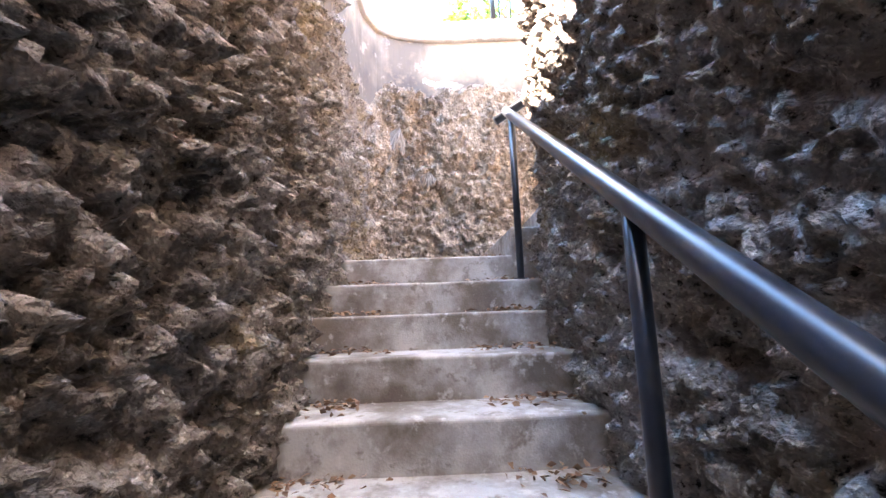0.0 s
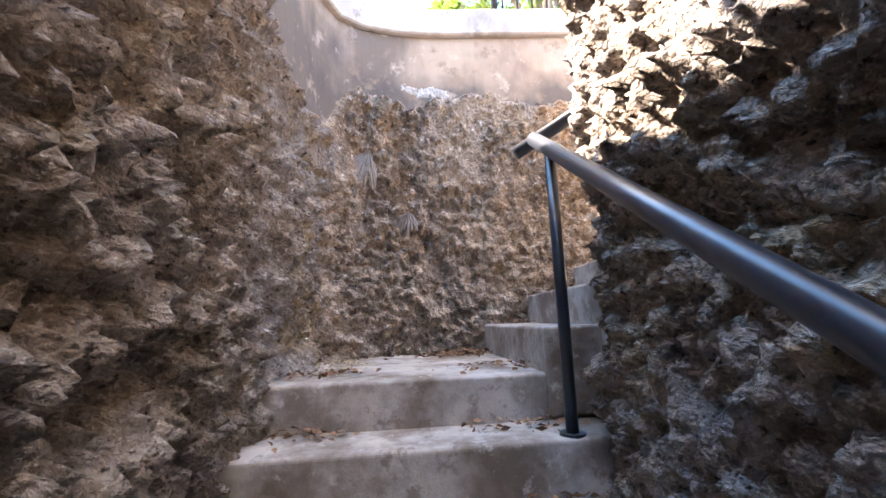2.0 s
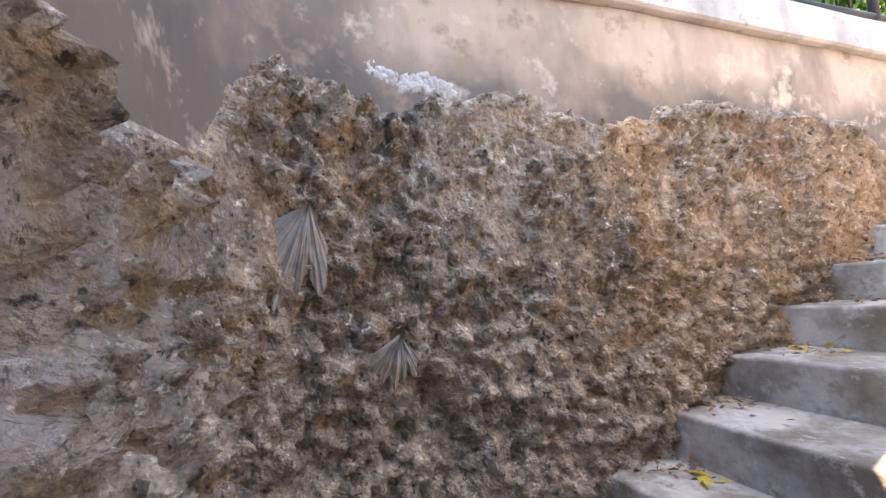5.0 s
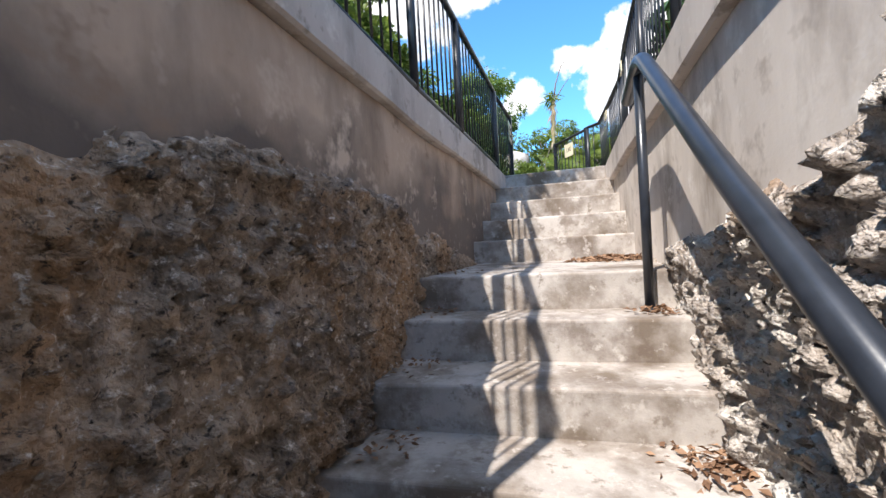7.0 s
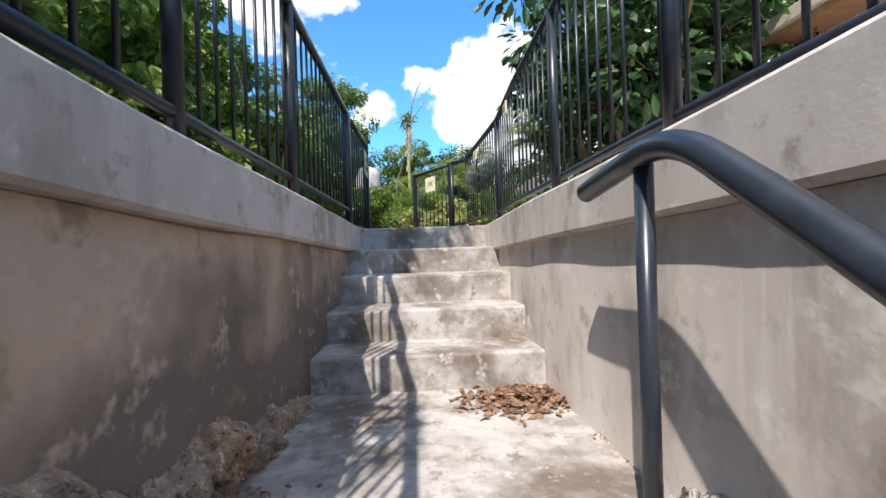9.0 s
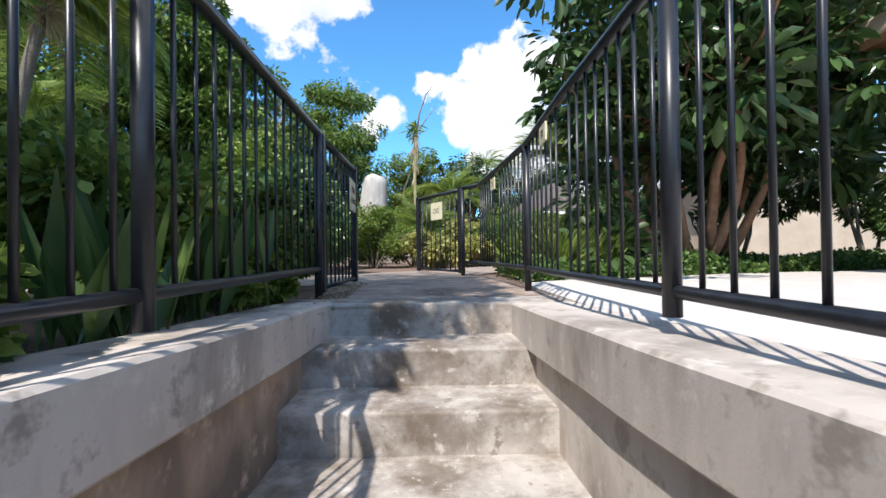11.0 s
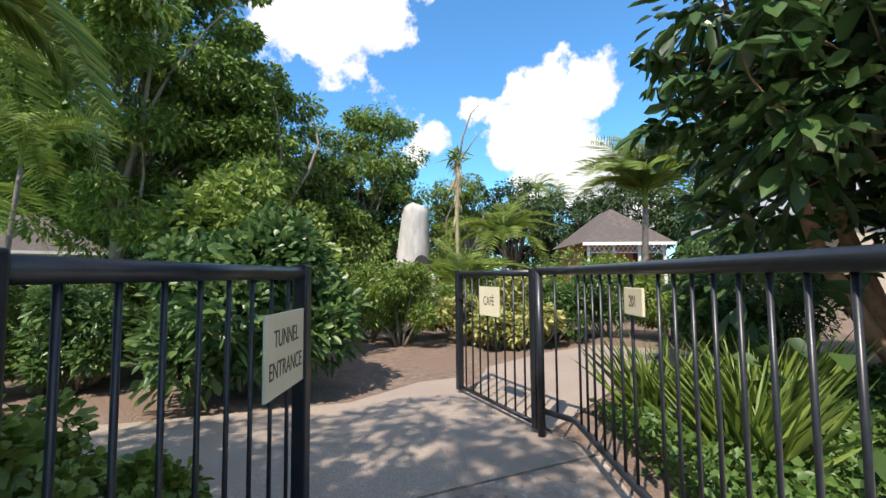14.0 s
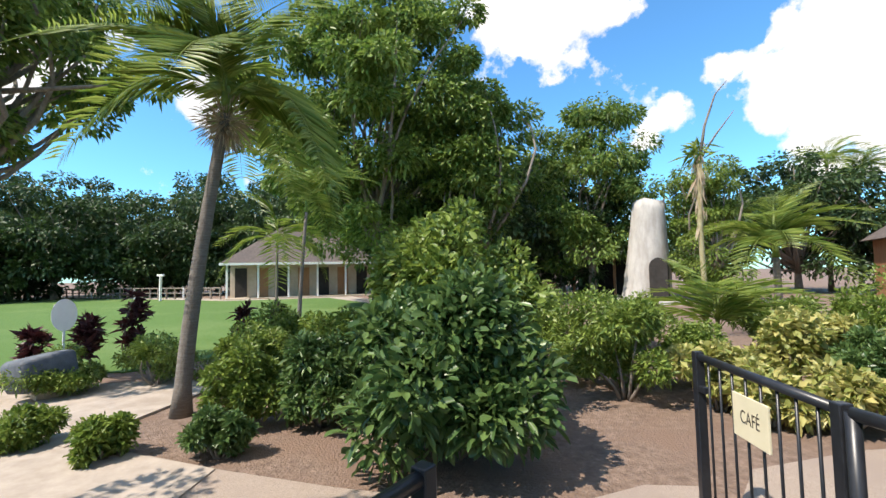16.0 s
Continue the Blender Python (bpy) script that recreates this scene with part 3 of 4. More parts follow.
TOPRAIL = 3.42
fence("fence", "black painted steel fence on the west coping", [(-1.20, -4.7), (-1.21, -2.4), (-1.195, 0.50)], 2.44, TOPRAIL, [(-1.20, -4.65, 2.44), (-1.21, -3.5, 2.44), (-1.21, -2.30, 2.44), (-1.20, -1.26, 2.44), (-1.195, 0.47, 2.3)])
fence("fence", "black painted steel fence on the east coping, with numbered signs", [(0.20, -4.2), (0.16, -2.1), (0.20, -0.2), (0.25, 0.76), (0.20, 1.75), (0.14, 2.70), (-0.03, 2.90)], 2.42, TOPRAIL, [(0.18, -3.3, 2.44), (0.16, -2.27, 2.44), (0.175, -1.19, 2.44), (0.25, 0.76, 2.34), (-0.03, 2.90, 2.34)])


def gate(label, hinge, end, base, top):
    h, e = Vector(hinge), Vector(end)
    g = empty("gate", label=label, category="gate")
    d = (e - h).normalized()
    side = Vector((-d.y, d.x))
    for z, r in ((top - 0.02, 0.024), (base + 0.02, 0.016)):
        part("rail", tube_bm([(*h, z), (*e, z)], r, 14), METAL, g, smooth=True)
    for p in (h, e):
        bm = boxm(-0.028, 0.028, -0.028, 0.028, base - 0.01, top + 0.012, bevel=0.006)
        bmesh.ops.transform(bm, matrix=Matrix.Translation((*p, 0)) @ Matrix.Rotation(math.atan2(d.y, d.x), 4, "Z"), verts=bm.verts)
        part("stile", bm, METAL, g)
    bars(g, (*h, 0), (*e, 0), base + 0.02, top, gap=0.125)
    lat = e - d * 0.06
    bm = boxm(-0.03, 0.05, -0.02, 0.02, top - 0.24, top - 0.20, bevel=0.004)
    bmesh.ops.transform(bm, matrix=Matrix.Translation((*lat, 0)) @ Matrix.Rotation(math.atan2(d.y, d.x), 4, "Z"), verts=bm.verts)
    part("latch", bm, METAL, g)
    return g


gate("open black steel gate with a cafe sign", (-0.05, 2.97), (-0.585, 3.94), 2.38, 3.43)
gate("open black steel gate with the tunnel sign", (-1.20, 0.57), (-1.155, 1.67), 2.38, 3.43)


def sign(label, centre, facing, w, h, lines, size, tilt=0.0):
    """A cream board with sunk dark letters; facing: degrees of the way that it looks."""
    m = pose(*centre, 90, tilt, facing + 90)
    s = empty("sign", label=label, category="sign")
    s.matrix_basis = m
    part("board", boxm(-w / 2, w / 2, -h / 2, h / 2, -0.006, 0.006, bevel=0.002), SIGNMAT, s)
    for k, text in enumerate(lines):
        cu = bpy.data.curves.new("lettering", "FONT")
        cu.body, cu.size, cu.align_x, cu.align_y, cu.extrude = text, size, "CENTER", "CENTER", 0.0006
        cu.materials.append(LETTER)
        t = new("lettering", cu)
        bpy.context.view_layer.update()
        me = bpy.data.meshes.new_from_object(t.evaluated_get(bpy.context.evaluated_depsgraph_get()))
        bpy.data.objects.remove(t)
        ob = new("lettering", me)
        ob.parent = s
        ob.matrix_basis = Matrix.Translation((0, (len(lines) - 1) * size * 0.72 - k * size * 1.44, 0.0068)) @ Matrix.Diagonal((0.8, 1.15, 1, 1))
    return s


sign("small cream board lettered 202 on the fence", (0.190, 0.11, 3.31), 176, 0.165, 0.105, ["202"], 0.056)
sign("small cream board lettered 201 on the fence", (0.165, 1.77, 3.285), 183, 0.165, 0.11, ["201"], 0.056)
sign("square cream board lettered CAFÉ on the gate", (-0.335, 3.42, 3.19), 180 + 29, 0.29, 0.23, ["CAFÉ"], 0.085)
sign("cream board lettered TUNNEL ENTRANCE on the gate", (-1.135, 1.47, 3.14), 2, 0.33, 0.27, ["TUNNEL", "ENTRANCE"], 0.070)

# lime crust and fan corals in the west face
crust = bmesh.new()
for k in range(170):
    y = random.choice((random.gauss(-5.40, 0.075), random.gauss(-5.17, 0.055)))
    zc = (1.90 if y < -5.27 else 1.875) + random.gauss(0, 0.012) - 0.6 * abs(y + (5.40 if y < -5.27 else 5.17)) ** 1.3
    r = bmesh.ops.create_icosphere(crust, subdivisions=2, radius=random.uniform(0.010, 0.030))
    for v in r["verts"]:
        v.co = Vector((-1.172 - 0.078 * (y + 5.17) + v.co.x * 0.16, y + v.co.y, zc + v.co.z * 0.9)) + Vector((0.4, 1, 1)) * 0.022 * noise.noise(v.co * 30 + Vector((k, 0, 0)))
tagged(part("lime_crust", crust, material("white_lime_crust", (0.34, 0.31, 0.285), (0.50, 0.47, 0.435), 20.0, 0.95, 0.6, 70.0), smooth=True), "white lime crust on the plaster edge", "mineral crust", kind="stuff")


def fan_stone(y, z, w, h, turn):
    """A coral fan: ridges that spread from one point, sunk into the rock."""
    bm = bmesh.new()
    n, m = 44, 7
    rows = []
    for i in range(m + 1):
        f = i / m
        row = []
        for k in range(n + 1):
            a = -1.05 + 2.1 * k / n
            ridge = 0.0022 * f * (1 if k % 2 else -1) + 0.012 * noise.noise(Vector((k * 0.3, f * 3, y)))
            rr = f * (1 + 0.35 * noise.noise(Vector((k * 0.22, 5, z))))
            row.append(bm.verts.new((0.022 * (1 - f * f) + ridge, w * rr * math.sin(a), h * rr * math.cos(a))))
        rows.append(row)
    for a, b in zip(rows, rows[1:]):
        for k in range(n):
            bm.faces.new((a[k], a[k + 1], b[k + 1], b[k]))
    bmesh.ops.transform(bm, matrix=pose(-1.09 + max(0, -5.38 - y) * 0.25, y, z, turn, 0, 0), verts=bm.verts)
    tagged(part("coral_fan", bm, FANROCK), "grey ribbed fan coral set in the rock wall", "fossil coral", group="fan corals in the rock")


FANROCK = material("grey_fan_coral", (0.20, 0.178, 0.16), (0.40, 0.365, 0.34), 14.0, 0.95, 0.6, 50.0, c3=(0.26, 0.20, 0.155), spot_scale=6.0, spot=0.5)
fan_stone(-5.60, 1.38, 0.15, 0.28, 158)
fan_stone(-5.34, 0.96, 0.10, 0.15, 170)

# ---- path, paving, lawn ----
def flat(name, poly, z, mat, label, category, thick=0.03):
    bm = bmesh.new()
    hi = [bm.verts.new((x, y, z)) for x, y in poly]
    lo = [bm.verts.new((x, y, z - thick)) for x, y in poly]
    for tri in geometry.tessellate_polygon([[Vector((x, y, 0)) for x, y in poly]]):
        bm.faces.new([hi[i] for i in tri])
    bm.normal_update()
    for f in bm.faces:
        if f.normal.z < 0:
            f.normal_flip()
    n = len(poly)
    area = sum(poly[i][0] * poly[(i + 1) % n][1] - poly[(i + 1) % n][0] * poly[i][1] for i in range(n))
    for i in range(n):
        f = (hi[i], lo[i], lo[(i + 1) % n], hi[(i + 1) % n])
        bm.faces.new(f if area > 0 else f[::-1])
    return tagged(part(name, bm, mat), label, category, kind="structure")


flat("path_slab_1", [(-1.02, 0.435), (0.32, 0.435), (0.30, 0.74), (-1.02, 0.71)], G, PATHMAT, "worn concrete path at the stair head", "path")
flat("path_slab_3", [(-1.02, 0.72), (0.30, 0.75), (0.26, 2.62), (-1.10, 1.90)], G, PATHMAT, "worn concrete path at the stair head", "path")
flat("path_slab_2", [(-1.10, 1.915), (0.25, 2.635), (0.05, 2.95), (-0.48, 4.0), (-0.62, 4.5), (-1.0, 4.3), (-1.5, 3.6), (-3.0, 3.05), (-4.1, 2.75), (-5.5, 2.45), (-7.2, 1.6), (-9.5, -1.5), (-6.0, -2.6), (-4.4, -0.2), (-2.6, 1.0), (-1.22, 1.80)], G + 0.004, AGGREGATE, "exposed aggregate path through the garden", "path")
flat("path_cafe", [(0.05, 3.0), (1.2, 4.6), (2.2, 6.2), (1.4, 6.6), (0.5, 5.9), (-0.3, 5.0), (-0.45, 4.0)], G + 0.008, AGGREGATE, "exposed aggregate path behind the gate", "path")
flat("paving_pale", [(0.30, -2.98), (6.5, -2.98), (6.5, 2.9), (3.07, 2.46), (1.46, 1.86), (1.08, 1.9), (0.70, 1.68), (0.36, 1.4), (0.325, 0.0)], G + 0.01, WHITEPAVE, "bright pale concrete paving beyond the fence", "pavement")
flat("bank_north", [(p[0], p[1]) for p in RIGHT_LINE[3:]] + [(5.9, -2.99), (0.32, -2.99), (0.22, -3.5)], G + 0.002, SOIL, "bare soil above the rock wall", "bank")
flat("bank_south", [(p[0], p[1]) for p in LEFT_LINE[:6]] + [(-1.37, -6.0), (-1.37, -6.36), (5.9, -6.36)], G + 0.002, SOIL, "bare soil above the rock wall", "bank")
flat("path_sand", [(-8.3, 0.6), (-5.9, 2.1), (-6.9, 4.2), (-7.8, 4.3), (-10.0, 2.4), (-10.5, -0.5)], G + 0.012, SAND, "pale sandy path beside the lawn", "path")
flat("path_lawnside", [(-4.15, 2.72), (-5.5, 2.40), (-7.2, 1.55), (-8.4, 0.4), (-7.5, -1.6), (-5.0, -0.6), (-3.3, 1.3)], G + 0.016, SAND, "pale smooth path along the bed", "path")
flat("lawn", [(-12.6, 2.6), (-12.6, -12), (-60, -12), (-60, 20), (-30, 19), (-25, 24), (-12, 16), (-9, 9), (-9.5, 4)], G + 0.008, LAWN, "smooth mown green lawn", "lawn")
flat("path_lawn", [(-60, 15.5), (-30.5, 18), (-25.5, 23), (-14, 17.5), (-13.6, 18.2), (-25, 25.0), (-30, 20), (-60, 17.2)], G + 0.014, SAND, "pale path round the lawn", "path")


# ---- plants ----
rng = np.random.default_rng(7)


def unit(a):
    return a / np.maximum(np.linalg.norm(a, axis=-1, keepdims=True), 1e-9)


def leaves(name, at, way, length, width, mat, parent=None, droop=0.25, spread=0.25, oval=False):
    """Many small folded leaves: at (n,3) their stalks, way (n,3) where they point."""
    at, way = np.asarray(at, float), unit(np.asarray(way, float))
    n = len(at)
    ln = length * (1 + spread * rng.normal(size=n)).clip(0.4, 1.8)
    wd = width * (1 + spread * rng.normal(size=n)).clip(0.4, 1.8)
    side = unit(np.cross(way, rng.normal(size=(n, 3)) * 0.7 + np.array([0, 0, 1.0])))
    up = unit(np.cross(side, way))
    mid = at + way * (ln * 0.5)[:, None] + up * (ln * 0.02)[:, None] - np.array([0, 0, 1]) * (ln * droop * 0.34)[:, None]
    tip = at + way * ln[:, None] - np.array([0, 0, 1]) * (ln * droop)[:, None]
    l, r = mid + side * (wd / 2)[:, None] + up * (wd * 0.18)[:, None], mid - side * (wd / 2)[:, None] + up * (wd * 0.18)[:, None]
    if oval:
        out = (mid + tip) / 2 + np.array([0, 0, 1]) * (ln * droop * 0.08)[:, None] + way * (ln * 0.06)[:, None]
        l2, r2 = out + side * (wd * 0.46)[:, None] + up * (wd * 0.12)[:, None], out - side * (wd * 0.46)[:, None] + up * (wd * 0.12)[:, None]
        verts = np.stack([at, l, l2, tip, r2, r], 1).reshape(-1, 3)
        k = np.arange(n)[:, None] * 6
        tri = np.concatenate([k + [0, 3, 1], k + [1, 3, 2], k + [0, 5, 3], k + [5, 4, 3]], 1).reshape(-1, 3)
    else:
        verts = np.stack([at, l, tip, r], 1).reshape(-1, 3)
        k = np.arange(n)[:, None] * 4
        tri = np.concatenate([k + [0, 2, 1], k + [0, 3, 2]], 1).reshape(-1, 3)
    me = bpy.data.meshes.new(name)
    me.vertices.add(len(verts))
    me.vertices.foreach_set("co", verts.ravel())
    me.loops.add(tri.size)
    me.loops.foreach_set("vertex_index", tri.ravel().astype(np.int32))
    me.polygons.add(len(tri))
    me.polygons.foreach_set("loop_start", np.arange(0, tri.size, 3, dtype=np.int32))
    me.materials.append(mat)
    me.update(calc_edges=True)
    ob = new(name, me)
    if parent:
        ob.parent = parent
    return ob


def clump_points(centres, radius, per, flat_=0.8):
    """Points on the outer part of ragged clumps, and the way outwards."""
    c = np.repeat(np.asarray(centres, float), per, 0)
    rad = np.repeat(np.broadcast_to(radius, len(centres)), per)
    d = unit(rng.normal(size=c.shape) * np.array([1, 1, flat_]))
    rr = rad * rng.uniform(0.35, 1.0, len(c)) ** 0.6
    return c + d * rr[:, None] * np.array([1, 1, flat_]), d


def limb(bm, a, b, r0, r1, bend=0.12, sides=7):
    a, b = Vector(a), Vector(b)
    n = 5
    pts = []
    wob = Vector(rng.normal(size=3)) * (b - a).length * bend
    for k in range(n + 1):
        t = k / n
        pts.append(a.lerp(b, t) + wob * math.sin(math.pi * t))
    tube_bm(pts, [r0 + (r1 - r0) * k / n for k in range(n + 1)], sides, bm)


def tree(label, base, height, crown_r, clumps, per, leaf, mat, trunk_r=0.2, low_=0.35, clump_r=0.8, bark=BARK, lean=(0, 0), category="tree", name="tree", shape=(1, 1, 1)):
    t = empty(name, base, label, category)
    top = Vector((lean[0], lean[1], height * (low_ + 0.12)))
    bm = bmesh.new()
    limb(bm, (0, 0, -0.05), top, trunk_r, trunk_r * 0.6, 0.04, 10)
    cs = []
    cz = height * (low_ + 1) / 2
    hz = height * (1 - low_) / 2
    while len(cs) < clumps:
        p = rng.uniform(-1, 1, 3)
        if 0.25 < np.linalg.norm(p) < 1 + 0.18 * rng.normal():
            cs.append(np.array([lean[0] + p[0] * crown_r * shape[0], lean[1] + p[1] * crown_r * shape[1], cz + p[2] * hz]))
    for k, c in enumerate(cs):
        if k % max(1, len(cs) // 26) == 0:
            limb(bm, top * float(rng.uniform(0.6, 1.0)), c, trunk_r * 0.38, 0.02)
    part("trunk", bm, bark, t, smooth=True)
    at, way = clump_points(cs, clump_r * rng.uniform(0.5, 1.12, len(cs)), int(per * 2.4), 0.6)
    leaf = leaf * 0.66
    way = way + np.array([0, 0, -0.25]) + 0.5 * rng.normal(size=way.shape)
    leaves("crown", at, way, leaf, leaf * 0.50, mat, t)
    return t


def shrub(label, base, r, height, n, leaf, mat, stems=7, narrow=0.33, category="shrub", lumps=9, name="shrub", up=0.35, shape=(1, 1)):
    s = empty(name, base, label, category)
    bm = bmesh.new()
    tips = []
    for k in range(stems + lumps):
        a, d = rng.uniform(0, 6.28), r * math.sqrt(rng.uniform(0, 1)) * 0.72
        z = height * rng.uniform(0.30, 0.95) * (1.12 - 0.45 * d / r)
        tips.append((shape[0] * d * math.cos(a), shape[1] * d * math.sin(a), z))
        if k < stems:
            limb(bm, (0.15 * d * math.cos(a), 0.15 * d * math.sin(a), -0.03), tips[-1], 0.016 + 0.008 * height, 0.006, 0.08, 5)
    part("stem", bm, BARK, s, smooth=True)
    at, way = clump_points(tips, r * 0.30 * rng.uniform(0.55, 1.35, len(tips)), int(n * 2.6) // len(tips), height / r * 0.8 if height < r else 0.95)
    keep = at[:, 2] > 0.02
    way = way + np.array([0, 0, up]) + 0.75 * rng.normal(size=way.shape)
    leaves("foliage", at[keep], way[keep], leaf * 0.66, leaf * 0.80 * narrow, mat, s, oval=base[1] < 6.0 and base[0] > -7)
    return s


def frond_mesh(length, leaflet, count, arch, droop, mat, width=0.008, split=0.75):
    """One feather leaf along +x: a curved stalk with leaflets in a V."""
    verts, faces = [], []
    ts = np.linspace(0, 1, 18)
    spine = np.stack([length * ts * (1 - 0.12 * arch * ts), 0 * ts, length * (arch * ts * (1 - ts) * 1.4 - droop * ts ** 2.2)], 1)
    for k, p in enumerate(spine):
        w = 0.016 * (1 - 0.8 * ts[k]) * length / 1.8
        verts += [p + (0, w, 0), p + (0, -w, 0), p + (0, 0, -w * 1.5)]
    for k in range(len(spine) - 1):
        a, b = 3 * k, 3 * k + 3
        faces += [(a, b, b + 1, a + 1), (a + 1, b + 1, b + 2, a + 2), (a + 2, b + 2, b, a)]
    for k in range(count):
        t = 0.10 + 0.9 * (k + 0.5) / count
        p = np.array([np.interp(t, ts, spine[:, i]) for i in range(3)])
        q = np.array([np.interp(min(1, t + 0.04), ts, spine[:, i]) for i in range(3)])
        d = (q - p) / max(1e-6, np.linalg.norm(q - p))
        ll = leaflet * (0.45 + 0.75 * math.sin(math.pi * min(0.97, t * 0.82 + 0.15))) * rng.uniform(0.85, 1.15)
        for s in (1, -1):
            out = unit(np.array([d[0] * split, s * 0.85, 0.22 + d[2] * 0.3 + rng.normal() * 0.10]))
            tip = p + out * ll + np.array([0, 0, -0.42 * ll])
            mid = p + out * ll * 0.5 + np.array([0, 0, -0.15 * ll])
            b = len(verts)
            sv = d * width * (0.8 + 0.5 * leaflet)
            verts += [p, mid + sv, tip, mid - sv]
            faces += [(b, b + 1, b + 2), (b, b + 2, b + 3)]
    me = bpy.data.meshes.new("frond")
    me.from_pydata([tuple(map(float, v)) for v in verts], [], faces)
    me.materials.append(mat)
    me.update()
    return me


def palm(label, base, height, lean, trunk_r, fronds, length, leaflet, count=34, mat=LEAF_PALM, droop=(0.2, 0.9), arch=0.5, stalk=True, category="palm tree", lift=(-0.2, 1.2), frond_w=0.0115):
    p = empty("palm_tree", base, label, category)
    pts = [(lean[0] * (k / 10) ** 1.4, lean[1] * (k / 10) ** 1.4, height * k / 10 - 0.05) for k in range(11)]
    part("trunk", tube_bm(pts, [trunk_r * (1.35 if k == 0 else 1.0 - 0.035 * k) for k in range(11)], 14), PALMBARK, p, smooth=True)
    head = Vector(pts[-1])
    part("crownshaft", tube_bm([head, head + Vector((0, 0, 0.5 * length * 0.4))], [trunk_r * 0.8, trunk_r * 0.45], 12), LEAF_SHRUB, p, smooth=True)
    kinds = [frond_mesh(length * rng.uniform(0.85, 1.1), leaflet, count, arch, rng.uniform(*droop), mat, frond_w) for _ in range(6)]
    for k in range(fronds):
        f = new("frond", kinds[k % 6])
        f.parent = p
        f.matrix_basis = Matrix.Translation(head + Vector((0, 0, 0.12 * length))) @ Euler((0, -float(rng.uniform(*lift)), 2.4 * k + float(rng.normal()) * 0.25), "XYZ").to_matrix().to_4x4()
    if stalk:
        n = 900
        d = unit(rng.normal(size=(n, 3)) + np.array([0, 0, -0.25]))
        leaves("flower_stalks", np.array(head) + np.array([0, 0, -0.12]) + d * rng.uniform(0.02, 0.30, (n, 1)), d, 0.13, 0.014, STRAW, p)
    return p


# big trees beyond the lawn and the bushes
tree("tall spreading green tree beside the lawn house", (-16.4, 18.4, G), 17.5, 6.6, 170, 190, 0.42, LEAF_TREE, 0.35, 0.14, 1.5)
tree("tall green tree behind the tall shrubs", (-11.2, 20.5, G), 12.0, 2.6, 60, 150, 0.40, LEAF_TREE, 0.28, 0.20, 1.25)
tree("dense dark green tree in the shade", (-13.5, 23.5, G), 9.0, 5.0, 80, 130, 0.40, LEAF_DARK, 0.3, 0.12, 1.5)
tree("mid-green rounded tree beyond the stone arch", (-6.7, 26.0, G), 11.4, 3.3, 85, 150, 0.36, LEAF_TREE, 0.26, 0.16, 1.2)
tree("dark low tree beside the pavilion", (-9.0, 27.5, G), 7.0, 3.6, 60, 120, 0.36, LEAF_DARK, 0.22, 0.1, 1.2)
for x, y, h, r in ((-46, 24, 11, 5), (-40, 30, 12, 6), (-52, 14, 12, 6), (-55, 4, 12, 6), (-36, 36, 13, 6), (-28, 38, 13, 6), (-20, 38, 12, 6), (-57, -6, 12, 6), (-60, 20, 13, 6), (-50, 28, 13, 6), (-44, 34, 13, 6), (-33, 30, 11, 5), (-24, 34, 12, 6), (-62, 10, 13, 6), (-14, 36, 11, 5), (-48, 20, 7, 5), (-53, 9, 7, 5), (-42, 27, 7, 5), (20, 30, 9, 5), (16, 22, 8, 4)):
    tree("dark tree in the wood behind the lawn", (x, y, G), h, r, 60, 110, 0.62, LEAF_DARK, 0.3, 0.08, 2.0)
for x, y, h, r in ((3.5, 36, 8.5, 4), (8.5, 38, 8, 4.2), (-1.0, 38, 8, 4), (14, 36, 9, 4.5)):
    tree("distant grey-green tree behind the garden", (x, y, G), h, r, 50, 110, 0.45, LEAF_DARK, 0.25, 0.1, 1.5)
tree("vine-covered green tree beside the stone arch", (-1.0, 24.8, G), 6.6, 1.5, 40, 150, 0.26, LEAF_SHRUB, 0.2, 0.1, 0.8)
# tree beside the upper stair, with large glossy leaves
tree_r = empty("umbrella_tree", (3.2, 3.35, G), "dark tree with large glossy drooping leaves beside the paving", "tree")
bm = bmesh.new()
tips = []
for k in range(9):
    a = 0.7 * k + 0.2
    tip = Vector((1.1 * math.cos(a) + 0.1, 1.1 * math.sin(a), 1.9 + 0.28 * (k % 5)))
    limb(bm, (0.25 * math.cos(a), 0.25 * math.sin(a), -0.05), tip, 0.07, 0.035, 0.08, 8)
    tips.append(tip)
    for j in range(3):
        t2 = tip + Vector((rng.normal() * 0.7, rng.normal() * 0.7, rng.uniform(0.3, 1.9)))
        limb(bm, tip, t2, 0.03, 0.012, 0.1, 6)
at, way = [], []
for k in range(900):
    d = unit(rng.normal(size=3))
    c = np.array([0.15, 0.0, 2.75]) + d * np.array([2.35, 2.2, 1.85]) * rng.uniform(0.45, 1.0)
    if c[2] < 1.45:
        continue
    if k % 2 == 0:
        limb(bm, min(tips, key=lambda q: (q - Vector(c)).length), c, 0.012, 0.005, 0.08, 5)
    for j in range(9):
        a = 6.283 * j / 9
        at.append(c), way.append((math.cos(a), math.sin(a), -0.35 + 0.3 * rng.normal()))
part("trunk", bm, REDBARK, tree_r, smooth=True)
leaves("crown", at, way, 0.20, 0.085, LEAF_BIG, tree_r, droop=0.35, oval=True)
# inner leaves use the darker green: shade inside the crown as colour
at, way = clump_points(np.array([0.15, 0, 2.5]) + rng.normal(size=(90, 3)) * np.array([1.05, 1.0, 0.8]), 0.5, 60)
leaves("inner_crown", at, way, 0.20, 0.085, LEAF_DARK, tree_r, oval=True)
